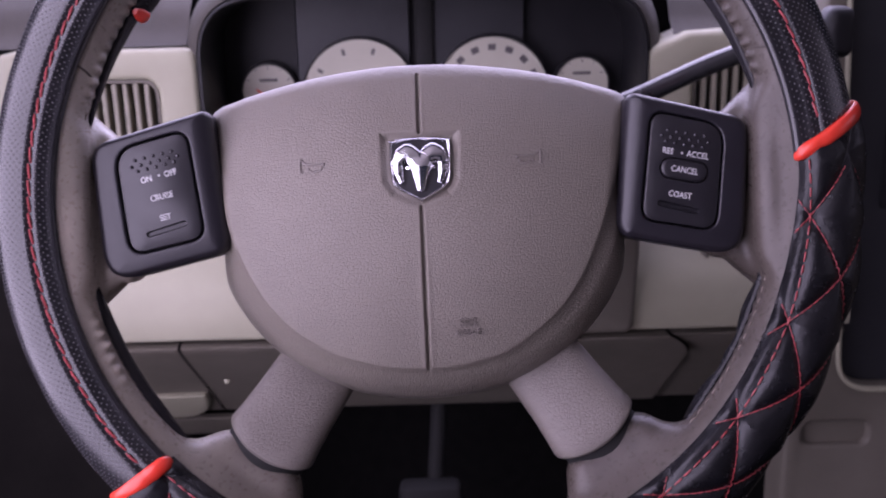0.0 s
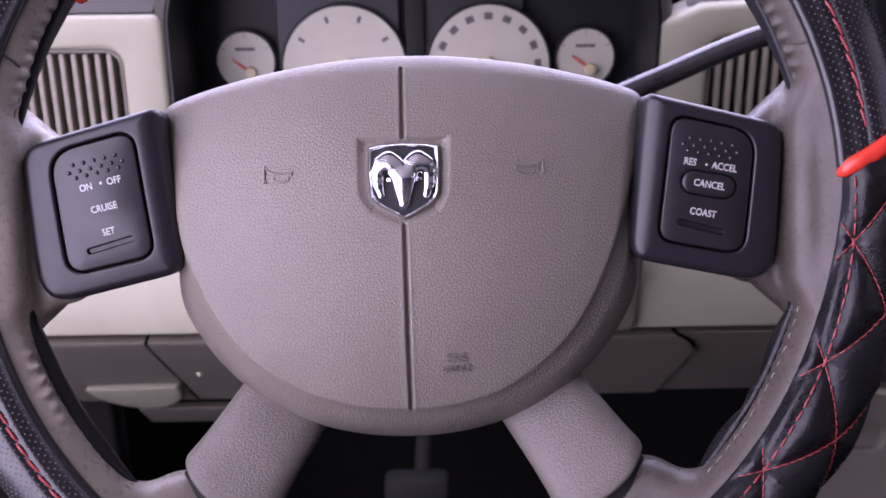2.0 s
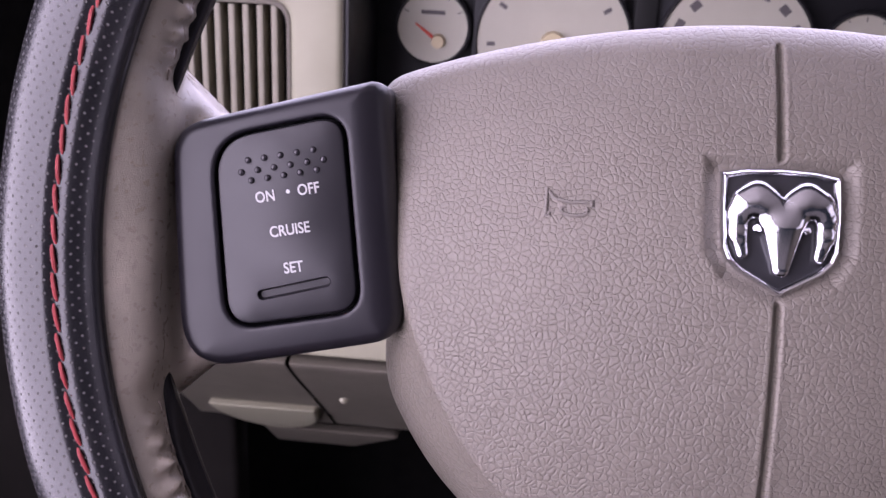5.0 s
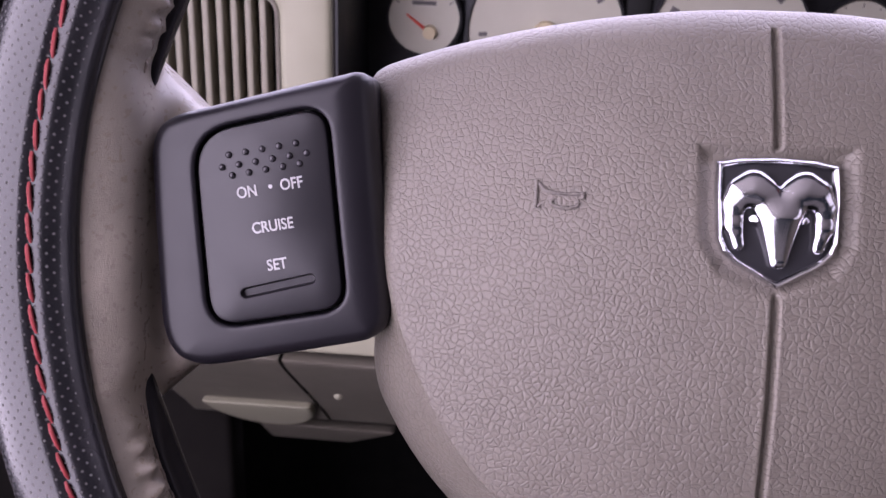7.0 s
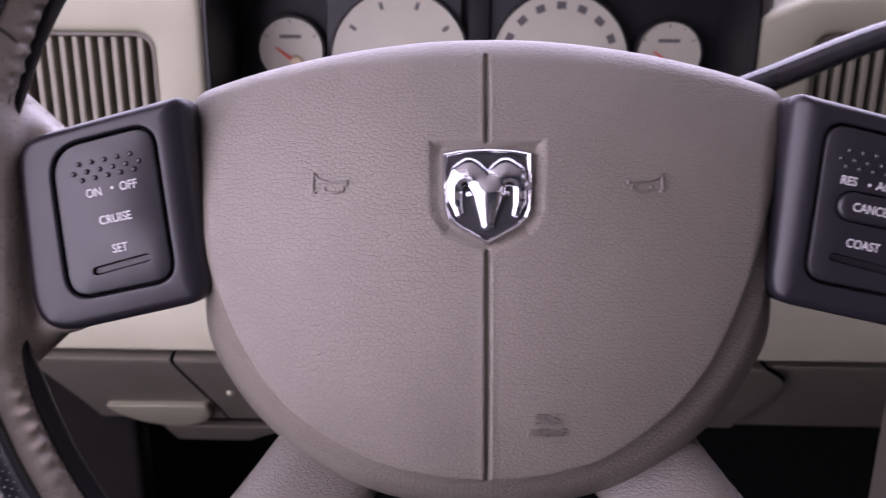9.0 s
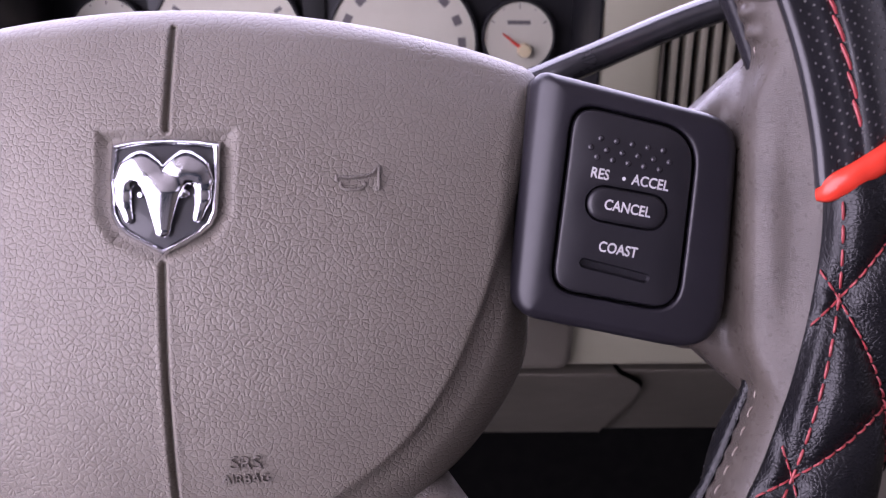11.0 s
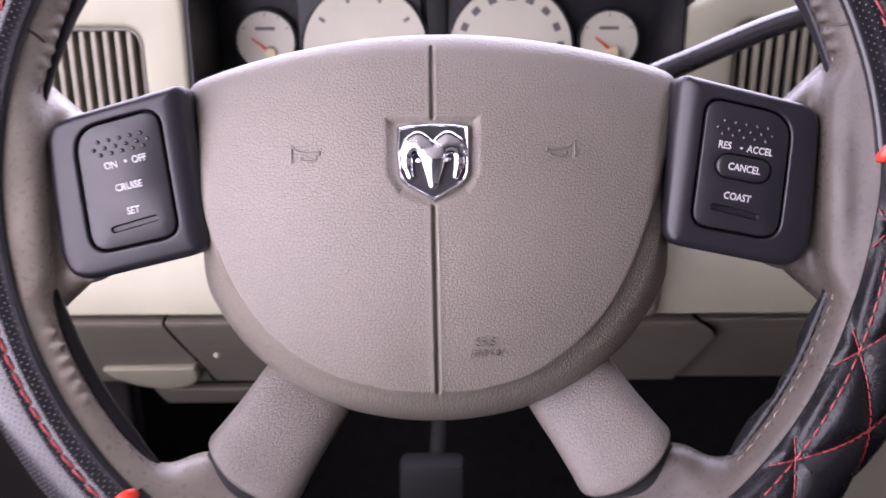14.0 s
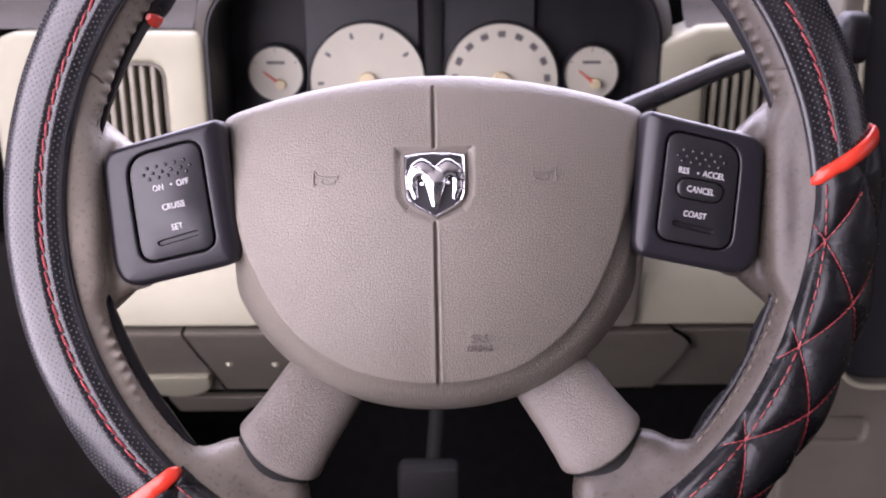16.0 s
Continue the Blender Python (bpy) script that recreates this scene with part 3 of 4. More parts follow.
# cross seams where two pieces of the leather meet
for th in (157.5, 21.0):
    line = [ring_point(th + 2.0 * (k / 20) ** 2, 126.0 + 50.0 * k / 20, 0.0188) for k in range(21)]
    part("cross_seam", mesh_of("cross_seam", *tube(line, 0.0007, 8), CREASE), wheel, "fine dark seam across the leather")

# --- the airbag cover
HALF = [(0, 68), (23, 67.2), (51, 63.8), (76, 58.8), (95, 53.6), (102.5, 50.5), (105, 46.0), (103.2, 38), (98.5, 12), (91, -15), (79, -41), (64, -59.5), (43, -73.2), (22, -79.6), (0, -81.5)]
PAD = smooth_closed([(x / 1000, y / 1000) for x, y in HALF] + [(-x / 1000, y / 1000) for x, y in HALF[-2:0:-1]], 720)
SHIELD_WELL = [(0.0195, 0.0335), (0.0188, 0.009), (0.0142, 0.0015), (0.0, -0.0042), (-0.0142, 0.0015), (-0.0188, 0.009), (-0.0195, 0.0335)]


def inside_convex(x, y, poly):
    """Depth inside a convex outline given clockwise; minus: outside."""
    d = 1.0
    for i in range(len(poly)):
        ax, ay = poly[i]
        bx, by = poly[(i + 1) % len(poly)]
        n = math.hypot(bx - ax, by - ay)
        d = min(d, ((by - ay) * (x - ax) - (bx - ax) * (y - ay)) / n)
    return d


def pad_base(x, y):
    return 0.0013 - 1.8 * x * x - 3.2 * (y + 0.02) ** 2


def pad_face(x, y):
    z = pad_base(x, y)
    depth = inside_convex(x, y, SHIELD_WELL)
    z -= 0.0026 * step(0.0, 0.0040, depth)
    in_seam = step(0.0314, 0.0326, y) * (1 - step(0.0612, 0.0624, y)) + step(-0.0815, -0.0803, y) * (1 - step(-0.0035, -0.0024, y))
    z += in_seam * (0.0003 * math.exp(-((abs(x) - 0.0014) / 0.0006) ** 2) - 0.0022 * math.exp(-(x / 0.00075) ** 2))
    return z


def crease_shift(x, y):
    """The moulded crease round the face runs further in on its right lower side."""
    low = step(-0.085, -0.06, y) * (1 - step(-0.02, 0.04, y))
    return low * (0.0040 * step(0.0, 0.03, x) + 0.0012 * step(0.0, 0.03, -x))


def airbag_cover():
    w, yc, n = 0.0024, 0.014, 128
    right = []
    for k in range(n + 1):
        a = math.pi / 2 - math.pi * k / n
        d = np.array((math.cos(a), math.sin(a)))
        q = np.vstack([PAD, PAD[:1]]) - np.array((w, yc))
        cr = q[:, 0] * d[1] - q[:, 1] * d[0]
        best = 0.0
        for i in np.nonzero((cr[:-1] <= 0) != (cr[1:] <= 0))[0]:
            t = cr[i] / (cr[i] - cr[i + 1])
            best = max(best, (q[i] + t * (q[i + 1] - q[i])) @ d)
        right.append(((w, yc), (w + best * d[0], yc + best * d[1])))
    top, bottom = right[0][1][1], right[-1][1][1]
    xs = [0.0016, 0.0011, 0.00075, 0.00045, 0.0002, -0.0002, -0.00045, -0.00075, -0.0011, -0.0016]
    cols = right + [((x, yc), (x, bottom)) for x in xs]
    cols += [((-o[0], o[1]), (-e[0], e[1])) for o, e in right[::-1]]
    cols += [((x, yc), (x, top)) for x in xs[::-1]]
    ends = np.array([e for o, e in cols])
    t = np.roll(ends, -1, 0) - np.roll(ends, 1, 0)
    t /= np.linalg.norm(t, axis=1)[:, None]
    normal = np.stack([-t[:, 1], t[:, 0]], 1)
    layers = []
    for s in [0.03 + 0.97 * i / 120 for i in range(121)]:
        ring = []
        for (o, e), nm in zip(cols, normal):
            x, y = o[0] + s * (e[0] - o[0]), o[1] + s * (e[1] - o[1])
            d = (1 - s) * math.hypot(e[0] - o[0], e[1] - o[1])
            upper = step(-0.02, 0.03, e[1])
            roll = 0.0022 + 0.0068 * upper
            z = pad_face(x, y)
            if d < roll:
                z -= 0.9 * (roll - math.sqrt(max(roll ** 2 - (roll - d) ** 2, 0)))
            ring.append((x, y, z))
        last = ring
        layers.append([(x - crease_shift(x, y) * s ** 4, y, z) for x, y, z in ring])
    for low, high in (((0.0030, -0.0022), (0.0006, -0.005)), ((0.0070, -0.0062), (0.0008, -0.010)), ((0.0110, -0.0115), (0.0006, -0.016)),
                      ((0.0150, -0.0185), (0.0, -0.024)), ((0.0175, -0.027), (-0.001, -0.034)), ((0.0175, -0.037), (-0.003, -0.044)), ((0.013, -0.050), (-0.008, -0.056))):
        ring = []
        for (x, y, z), nm in zip(last, normal):
            u = step(-0.035, 0.015, y)
            off, dz = low[0] + (high[0] - low[0]) * u, low[1] + (high[1] - low[1]) * u
            ring.append((x + nm[0] * off, y + nm[1] * off, z + dz))
        layers.append(ring)
    return part("airbag_cover", mesh_of("airbag_cover", *loft(layers), TAUPE, 55), wheel, "taupe grained vinyl airbag cover with a centre seam")


pad = airbag_cover()


def on_pad(x, y, up=0.0):
    return (x, y, pad_base(x, y) + up)


def line_on_pad(points, r):
    return tube([on_pad(x / 1000, y / 1000, 0.0002) for x, y in points], r, 8)


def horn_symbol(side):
    """A moulded outline of a small horn, its shadow lines drawn as darker strokes."""
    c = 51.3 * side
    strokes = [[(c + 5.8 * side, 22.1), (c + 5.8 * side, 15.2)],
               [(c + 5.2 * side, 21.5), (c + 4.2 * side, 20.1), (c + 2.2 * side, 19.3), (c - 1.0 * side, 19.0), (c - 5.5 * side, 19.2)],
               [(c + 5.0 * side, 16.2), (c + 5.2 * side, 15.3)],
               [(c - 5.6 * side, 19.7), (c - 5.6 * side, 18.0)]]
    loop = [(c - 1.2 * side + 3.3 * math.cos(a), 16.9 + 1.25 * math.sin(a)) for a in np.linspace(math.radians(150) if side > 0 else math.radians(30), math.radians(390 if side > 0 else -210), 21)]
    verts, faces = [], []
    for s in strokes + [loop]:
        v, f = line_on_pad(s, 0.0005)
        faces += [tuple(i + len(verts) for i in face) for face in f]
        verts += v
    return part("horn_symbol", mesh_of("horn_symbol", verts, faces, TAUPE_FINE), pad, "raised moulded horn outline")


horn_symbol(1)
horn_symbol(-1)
for word, y, size in (("SRS", -0.0585, 0.0056), ("AIRBAG", -0.0632, 0.0038)):
    slope = math.degrees(math.atan(-6.4 * (y + 0.02)))
    lettering("airbag_lettering", word, size, pad, Matrix.Translation(on_pad(0.0195, y, 0.00005)) @ pose(0, 0, 0, slope, 3.5, 0), TAUPE_FINE,
              "raised moulded letters", 0.0005)

# --- the badge
BADGE = [(0.0, 0.0298), (0.0085, 0.0294), (0.0142, 0.0283), (0.0143, 0.0200), (0.0138, 0.0100), (0.0126, 0.0072), (0.0098, 0.0046), (0.0, -0.0008),
         (-0.0098, 0.0046), (-0.0126, 0.0072), (-0.0138, 0.0100), (-0.0143, 0.0200), (-0.0142, 0.0283), (-0.0085, 0.0294)]


def badge_z(up):
    return lambda x, y: pad_base(x, y) - 0.0002 + up


def scaled(k):
    return [(x * k, 0.0148 + (y - 0.0148) * k) for x, y in dense]


dense = []
for i in range(len(BADGE)):
    a, b = np.array(BADGE[i]), np.array(BADGE[(i + 1) % len(BADGE)])
    dense += [tuple(a + (b - a) * k / 8) for k in range(8)]
badge = part("emblem", mesh_of("emblem", *loft([at_z(scaled(0.97), badge_z(-0.004)), at_z(scaled(0.97), badge_z(-0.0008)), at_z(scaled(0.4), badge_z(-0.0008))]), BADGE_BLACK),
             pad, "black lacquered shield badge")
part("emblem_frame", mesh_of("emblem_frame", *loft([at_z(scaled(1.03), badge_z(-0.0035)), at_z(scaled(1.02), badge_z(-0.0006)), at_z(scaled(0.995), badge_z(0.0003)), at_z(scaled(0.965), badge_z(0.0007)),
                                                   at_z(scaled(0.935), badge_z(0.0005)), at_z(scaled(0.905), badge_z(-0.0001)), at_z(scaled(0.885), badge_z(-0.0010))], False, False), CHROME, 50),
     pad, "polished chrome shield frame")


def curls(x, y, z):
    """Plain raised shape of the badge: two curled bars and a tapered middle."""
    ax = np.abs(x)
    line = [(1.8, 18.2, 1.0), (3.8, 21.0, 1.4), (6.0, 22.6, 1.6), (8.6, 21.4, 1.5), (10.5, 18.6, 1.1), (10.4, 14.0, 0.8), (9.1, 9.0, 0.4)]
    r = [3.4, 3.9, 4.0, 3.4, 2.4, 2.0, 1.4]
    d = None
    for (a, b, ra, rb) in zip(line[:-1], line[1:], r[:-1], r[1:]):
        q = capsule(ax, y, z, np.array(a) / 1000, np.array(b) / 1000, ra / 1000, rb / 1000, 0.62)
        d = q if d is None else smin(d, q, 0.0010)
    head = capsule(x, y, z, (0, 0.0160, 0.0016), (0, 0.0058, 0.0008), 0.0052, 0.0021, 0.6)
    brow = capsule(ax, y, z, (0.0016, 0.0160, 0.0012), (0.0060, 0.0152, 0.0006), 0.0024, 0.0010, 0.6)
    return smin(smin(d, head, 0.0012), brow, 0.0008)


cv, cf = nets(curls, (-0.0135, 0.0015, -0.003), (0.0135, 0.0285, 0.006), 0.00028)
cv[:, 2] = np.maximum(cv[:, 2], -0.001) + badge_z(-0.0002)(cv[:, 0], cv[:, 1])
part("emblem_relief", mesh_of("emblem_relief", cv, cf, CHROME, 75), pad, "polished chrome curled relief")

# --- the switch pods
POD = rounded([(0.1578, 0.0325), (0.1020, 0.0475), (0.0940, -0.0195), (0.1530, -0.0325)], [0.0105, 0.0035, 0.009, 0.013], 8)
KEY = rounded([(0.1462, 0.0300), (0.1120, 0.0385), (0.1052, -0.0130), (0.1405, -0.0202)], [0.012, 0.0065, 0.007, 0.0075], 8)
KEY_C = (0.1255, 0.0095)


def key_z(x, y):
    return -0.0138 - 0.35 * (x - 0.1255) ** 2 - 0.6 * (y - 0.01) ** 2


def outline_distance(poly, x, y):
    """Signed distance to a closed outline, negative inside."""
    best, inside = np.full(x.shape, 1.0), np.zeros(x.shape, bool)
    for (ax, ay), (bx, by) in zip(poly, np.roll(poly, -1, 0)):
        ex, ey = bx - ax, by - ay
        t = np.clip(((x - ax) * ex + (y - ay) * ey) / max(ex * ex + ey * ey, 1e-12), 0, 1)
        best = np.minimum(best, np.hypot(x - ax - t * ex, y - ay - t * ey))
        inside ^= ((ay > y) != (by > y)) & (x < ex * (y - ay) / (by - ay if by != ay else 1e-12) + ax)
    return np.where(inside, -best, best)


POD_OUT, KEY_OUT = np.array(even(POD, 160)), np.array(even(KEY, 160))
# the surround falls away from the four sides of the key: (point, outward direction, how fast)
SIDES = [((0.1290, 0.0343), (0.24, 0.97), 60.0), ((0.1086, 0.0128), (-0.99, 0.13), 40.0), ((0.1230, -0.0166), (-0.20, -0.98), 16.0), ((0.1434, 0.0049), (0.99, -0.11), 7.0)]


def pod_body(x, y, z):
    if x.ndim == 3:
        side = outline_distance(POD_OUT, x[:, :, 0], y[:, :, 0])[:, :, None] + 0 * z
        key = outline_distance(KEY_OUT, x[:, :, 0], y[:, :, 0])[:, :, None] + 0 * z
    else:
        side, key = outline_distance(POD_OUT, x, y), outline_distance(KEY_OUT, x, y)
    fall = 0.0
    for (px, py), (nx, ny), slope in SIDES:
        fall = np.maximum(fall, slope * np.maximum((x - px) * nx + (y - py) * ny - 0.002, 0) ** 2)
    top = z - key_z(x, y) + fall
    r = 0.0032
    a, b = side - 0.0012 + r, top + r
    body = np.sqrt(np.maximum(a, 0) ** 2 + np.maximum(b, 0) ** 2) + np.minimum(np.maximum(a, b), 0) - r
    a, b = body + 0.0010, 0.0008 - key + 0.0010
    body = np.sqrt(np.maximum(a, 0) ** 2 + np.maximum(b, 0) ** 2) + np.minimum(np.maximum(a, b), 0) - 0.0010
    return np.maximum(body, -0.040 - z)


def switch_pod(side):
    n = 144
    key = polar(KEY, KEY_C, n)

    def edge_z(drop):
        return lambda x, y: key_z(x, y) - drop

    v, f = POD_NET
    if side < 0:
        v, f = [(-x, y, z) for x, y, z in v], [face[::-1] for face in f]
    pod = part("switch_pod", mesh_of("switch_pod", v, f, POD_BLACK, 65), wheel, "black satin plastic cruise control pod")
    well = loft([at_z(offset(key, 0.0012), edge_z(0.0065)), at_z(offset(key, -0.010), edge_z(0.0065))])
    wv = [(x * side, y, z) for x, y, z in well[0]]
    part("key_well", mesh_of("key_well", wv, well[1] if side > 0 else [face[::-1] for face in well[1]], GAP), pod, "dark gap round the key")

    # the rocker key, its finger slot cut in
    bm = bmesh.new()
    slot_c, slot_a = (0.1229, -0.0083), radians(-15.2)

    def stadium(c, half, r, a, m=10):
        pts = [(half + r * math.cos(t), r * math.sin(t)) for t in np.linspace(-math.pi / 2, math.pi / 2, m)]
        pts += [(-half + r * math.cos(t), r * math.sin(t)) for t in np.linspace(math.pi / 2, 3 * math.pi / 2, m)]
        return [(c[0] + px * math.cos(a) - py * math.sin(a), c[1] + px * math.sin(a) + py * math.cos(a)) for px, py in pts]

    slot = stadium(slot_c, 0.0088, 0.0015, slot_a)
    holes = [slot]
    if side > 0:
        hole_c = stadium((0.1262, 0.0093), 0.0065, 0.0054, radians(-11.5), 14)
        holes.append(hole_c)
    top_loop = offset(key, -0.0011)
    edges = []
    for loop in [top_loop] + holes:
        vs = [bm.verts.new((px, py, key_z(px, py))) for px, py in loop]
        edges += [bm.edges.new((vs[i], vs[(i + 1) % len(vs)])) for i in range(len(vs))]
    bmesh.ops.triangle_fill(bm, use_beauty=True, use_dissolve=False, edges=edges)
    for f_ in bm.faces:
        f_.normal_update()
        if f_.normal.z < 0:
            f_.normal_flip()
    v2, f2 = loft([at_z(key, edge_z(0.006)), at_z(key, edge_z(0.0012)), at_z(offset(key, -0.0004), edge_z(0.0003)), at_z(top_loop, key_z)], False, False)
    made = [bm.verts.new(p) for p in v2]
    for face in f2:
        bm.faces.new([made[i] for i in face])
    for loop, deep in [(slot, 0.0019)] + ([(hole_c, 0.0030)] if side > 0 else []):
        v3, f3 = loft([at_z(loop, key_z), at_z(offset(loop, -0.0003), edge_z(0.0005)), at_z(offset(loop, -0.0006), edge_z(deep))], False, True)
        made = [bm.verts.new(p) for p in v3]
        for face in f3:
            bm.faces.new([made[i] for i in face])
    bmesh.ops.remove_doubles(bm, verts=bm.verts, dist=1e-6)
    if side < 0:
        bmesh.ops.transform(bm, matrix=Matrix.Diagonal((-1, 1, 1, 1)), verts=bm.verts)
        bmesh.ops.reverse_faces(bm, faces=bm.faces)
    me = bpy.data.meshes.new("rocker_key")
    bm.to_mesh(me)
    bm.free()
    me.shade_smooth()
    me.set_sharp_from_angle(angle=radians(40))
    me.materials.append(KEY_BLACK)
    part("rocker_key", me, pod, "black matt rocker key with white print")

    # raised grip dots in three staggered rows
    dot = bmesh.new()
    bmesh.ops.create_uvsphere(dot, u_segments=12, v_segments=8, radius=0.00092)
    bmesh.ops.scale(dot, vec=(1, 1, 0.7), verts=dot.verts)
    dome = bpy.data.meshes.new("grip_dot")
    dot.to_mesh(dome)
    dot.free()
    dome.shade_smooth()
    dome.materials.append(DOT_BLACK)
    for (x0, y0), (x1, y1), count in (((0.1192, 0.0289), (0.1367, 0.0252), 5), ((0.1163, 0.0265), (0.1384, 0.0219), 6), ((0.1180, 0.0237), (0.1356, 0.0199), 5)):
        for k in range(count):
            x, y = x0 + (x1 - x0) * k / (count - 1), y0 + (y1 - y0) * k / (count - 1)
            d = part("grip_dot", dome, pod)
            d.location = (x * side, y, key_z(x, y) + 0.0001)
    tilt = -11.5 * side

    def word(text, x, y, up=0.0, size=0.0041):
        lettering("switch_lettering", text, size, pod, Matrix.Translation((x * side, y, key_z(x, y) + 0.00012 + up)) @ pose(0, 0, 0, 0, 0, tilt), PRINT,
                  "white printed letters", 0.00004, 0.00007, 0.84)

    if side < 0:
        word("ON", 0.1316, 0.0157), word("OFF", 0.1200, 0.0184), word("CRUISE", 0.1246, 0.0073), word("SET", 0.1232, -0.0027)
    else:
        word("RES", 0.1188, 0.0189), word("ACCEL", 0.1330, 0.0161), word("COAST", 0.1238, -0.0025)
        lay = []
        for off, up in ((-0.0007, -0.003), (-0.0007, 0.0004), (-0.0011, 0.0010), (-0.0018, 0.0013), (-0.0035, 0.0014)):
            lay.append(at_z(offset(hole_c, off), edge_z(-up)))
        part("cancel_button", mesh_of("cancel_button", *loft(lay), KEY_BLACK, 50), pod, "raised oval black button")
        word("CANCEL", 0.1262, 0.0091, 0.0014)
    pip = bmesh.new()
    bmesh.ops.create_circle(pip, cap_ends=True, segments=16, radius=0.00055)
    me = bpy.data.meshes.new("print_dot")
    pip.to_mesh(me)
    pip.free()
    me.materials.append(PRINT)
    p = part("print_dot", me, pod)
    p.location = (0.1255 * side, 0.0175, key_z(0.1255, 0.0175) + 0.00012)
    return pod


POD_NET = nets(pod_body, (0.088, -0.038, -0.043), (0.164, 0.053, -0.009), 0.00055)
switch_pod(1)
switch_pod(-1)


def spoke_cover(side):
    """The moulded sleeve on a lower spoke."""
    ux, uy = 0.577, -0.817
    rings = []
    for s, half, z, hz in ((-0.064, 0.019, -0.060, 0.012), (-0.045, 0.0205, -0.046, 0.0135), (-0.021, 0.0215, -0.037, 0.0145), (-0.0065, 0.0225, -0.033, 0.0148),
                           (0.0, 0.0234, -0.0305, 0.0152), (0.0015, 0.0230, -0.0305, 0.0148), (0.0022, 0.0217, -0.0305, 0.0137)):
        ring = []
        for k in range(48):
            a = 2 * math.pi * k / 48
            ca, sa = math.cos(a), math.sin(a)
            c = half * math.copysign(abs(ca) ** 0.72, ca)
            dz = hz * math.copysign(abs(sa) ** 0.72, sa)
            # the end bows outwards in the middle of the sleeve
            sag = s + (0.006 * (1 - (c / half) ** 2) - 0.003 if s > -0.012 else 0.0)
            x = 0.081 + sag * ux + c * 0.817
            y = -0.117 + sag * uy + c * 0.577
            ring.append((x * side, y, z + dz))
        rings.append(ring if side > 0 else ring[::-1])
    dark = []
    for s in (-0.0025, 0.008):
        ring = []
        for k in range(32):
            a = 2 * math.pi * k / 32
            c, dz = 0.0205 * math.cos(a), 0.0120 * math.sin(a)
            sag = s + 0.006 * (1 - (c / 0.0205) ** 2) - 0.003
            ring.append(((0.081 + sag * ux + c * 0.817) * side, -0.117 + sag * uy + c * 0.577, -0.0305 + dz))
        dark.append(ring if side > 0 else ring[::-1])
    part("joint_ring", mesh_of("joint_ring", *loft(dark), GAP), wheel, "dark joint between sleeve and leather")
    part("spoke_sleeve", mesh_of("spoke_sleeve", *loft(rings), TAUPE_FINE, 50), wheel, "taupe moulded plastic spoke sleeve")


spoke_cover(1)
spoke_cover(-1)
hub = bmesh.new()
bmesh.ops.create_cone(hub, cap_ends=True, segments=40, radius1=0.062, radius2=0.075, depth=0.06, matrix=Matrix.Translation((0, -0.01, -0.075)))
part("hub", hub, wheel, "dark plastic hub behind the cover", CLUSTER_BLACK)

# ---------------------------------------------------------------- the dashboard
dash = thing("dashboard", Matrix.Identity(4), "beige moulded plastic dashboard with round-cornered vent openings", "dashboard")


def box_outline(x0, x1, z0, z1, r, n=8):
    return rounded([(x0, z0), (x1, z0), (x1, z1), (x0, z1)], r, n)


VENT_L = box_outline(-0.307, -0.2150, 0.668, 0.764, 0.014)
VENT_R = box_outline(0.2200, 0.3100, 0.668, 0.768, 0.014)
part("fascia", facing(plate(box_outline(-0.355, -0.1825, 0.60, 0.788, [0.01, 0.01, 0.010, 0.03]), [VENT_L], 0.05, 0.005, 3), 0.868), dash, "", BEIGE)
part("fascia", facing(plate(rounded([(0.1805, 0.60), (0.332, 0.60), (0.332, 0.797), (0.214, 0.792), (0.1805, 0.778)], 0.010), [VENT_R], 0.05, 0.005, 3), 0.868), dash, "", BEIGE)


def profile(points, x0, x1, n=40, ends=True, bow=None):
    """A smooth section in y and z drawn out along x."""
    sec = bezier([(0, y, z) for y, z in points], n)
    rings = []
    xs = np.linspace(x0, x1, 25)
    for x in xs:
        shift = bow(x) if bow else 0.0
        rings.append([(x, p[1] + shift, p[2]) for p in sec])
    v, f = loft(rings, False, False, False)
    return v, f


LOWER = [(0.905, 0.645), (0.880, 0.640), (0.850, 0.625), (0.828, 0.603), (0.820, 0.580), (0.819, 0.562), (0.822, 0.556), (0.840, 0.553)]
part("lower_roll", mesh_of("lower_roll", *profile(LOWER, -0.306, 0.345), BEIGE), dash, "beige rolled lower edge")
KNEE = [(0.840, 0.5515), (0.824, 0.5505), (0.8225, 0.546), (0.850, 0.520), (0.880, 0.493), (0.915, 0.461), (0.940, 0.438), (0.965, 0.430)]


def slanted(points, left, right, n=40):
    """The same between two joints given as x for a height z."""
    sec = bezier([(0, y, z) for y, z in points], n)
    rings = []
    for k in range(25):
        rings.append([(left(p[2]) + (right(p[2]) - left(p[2])) * k / 24, p[1], p[2]) for p in sec])
    return loft(rings, False, False, False)


def joint(z):
    return -0.2072 + 0.06 * max(0.0, 0.553 - z)


def corner(z):
    return 0.219 - 0.026 * max(0.0, 1 - (0.553 - z) / 0.030) ** 2 - 0.10 * max(0.0, 0.50 - z)


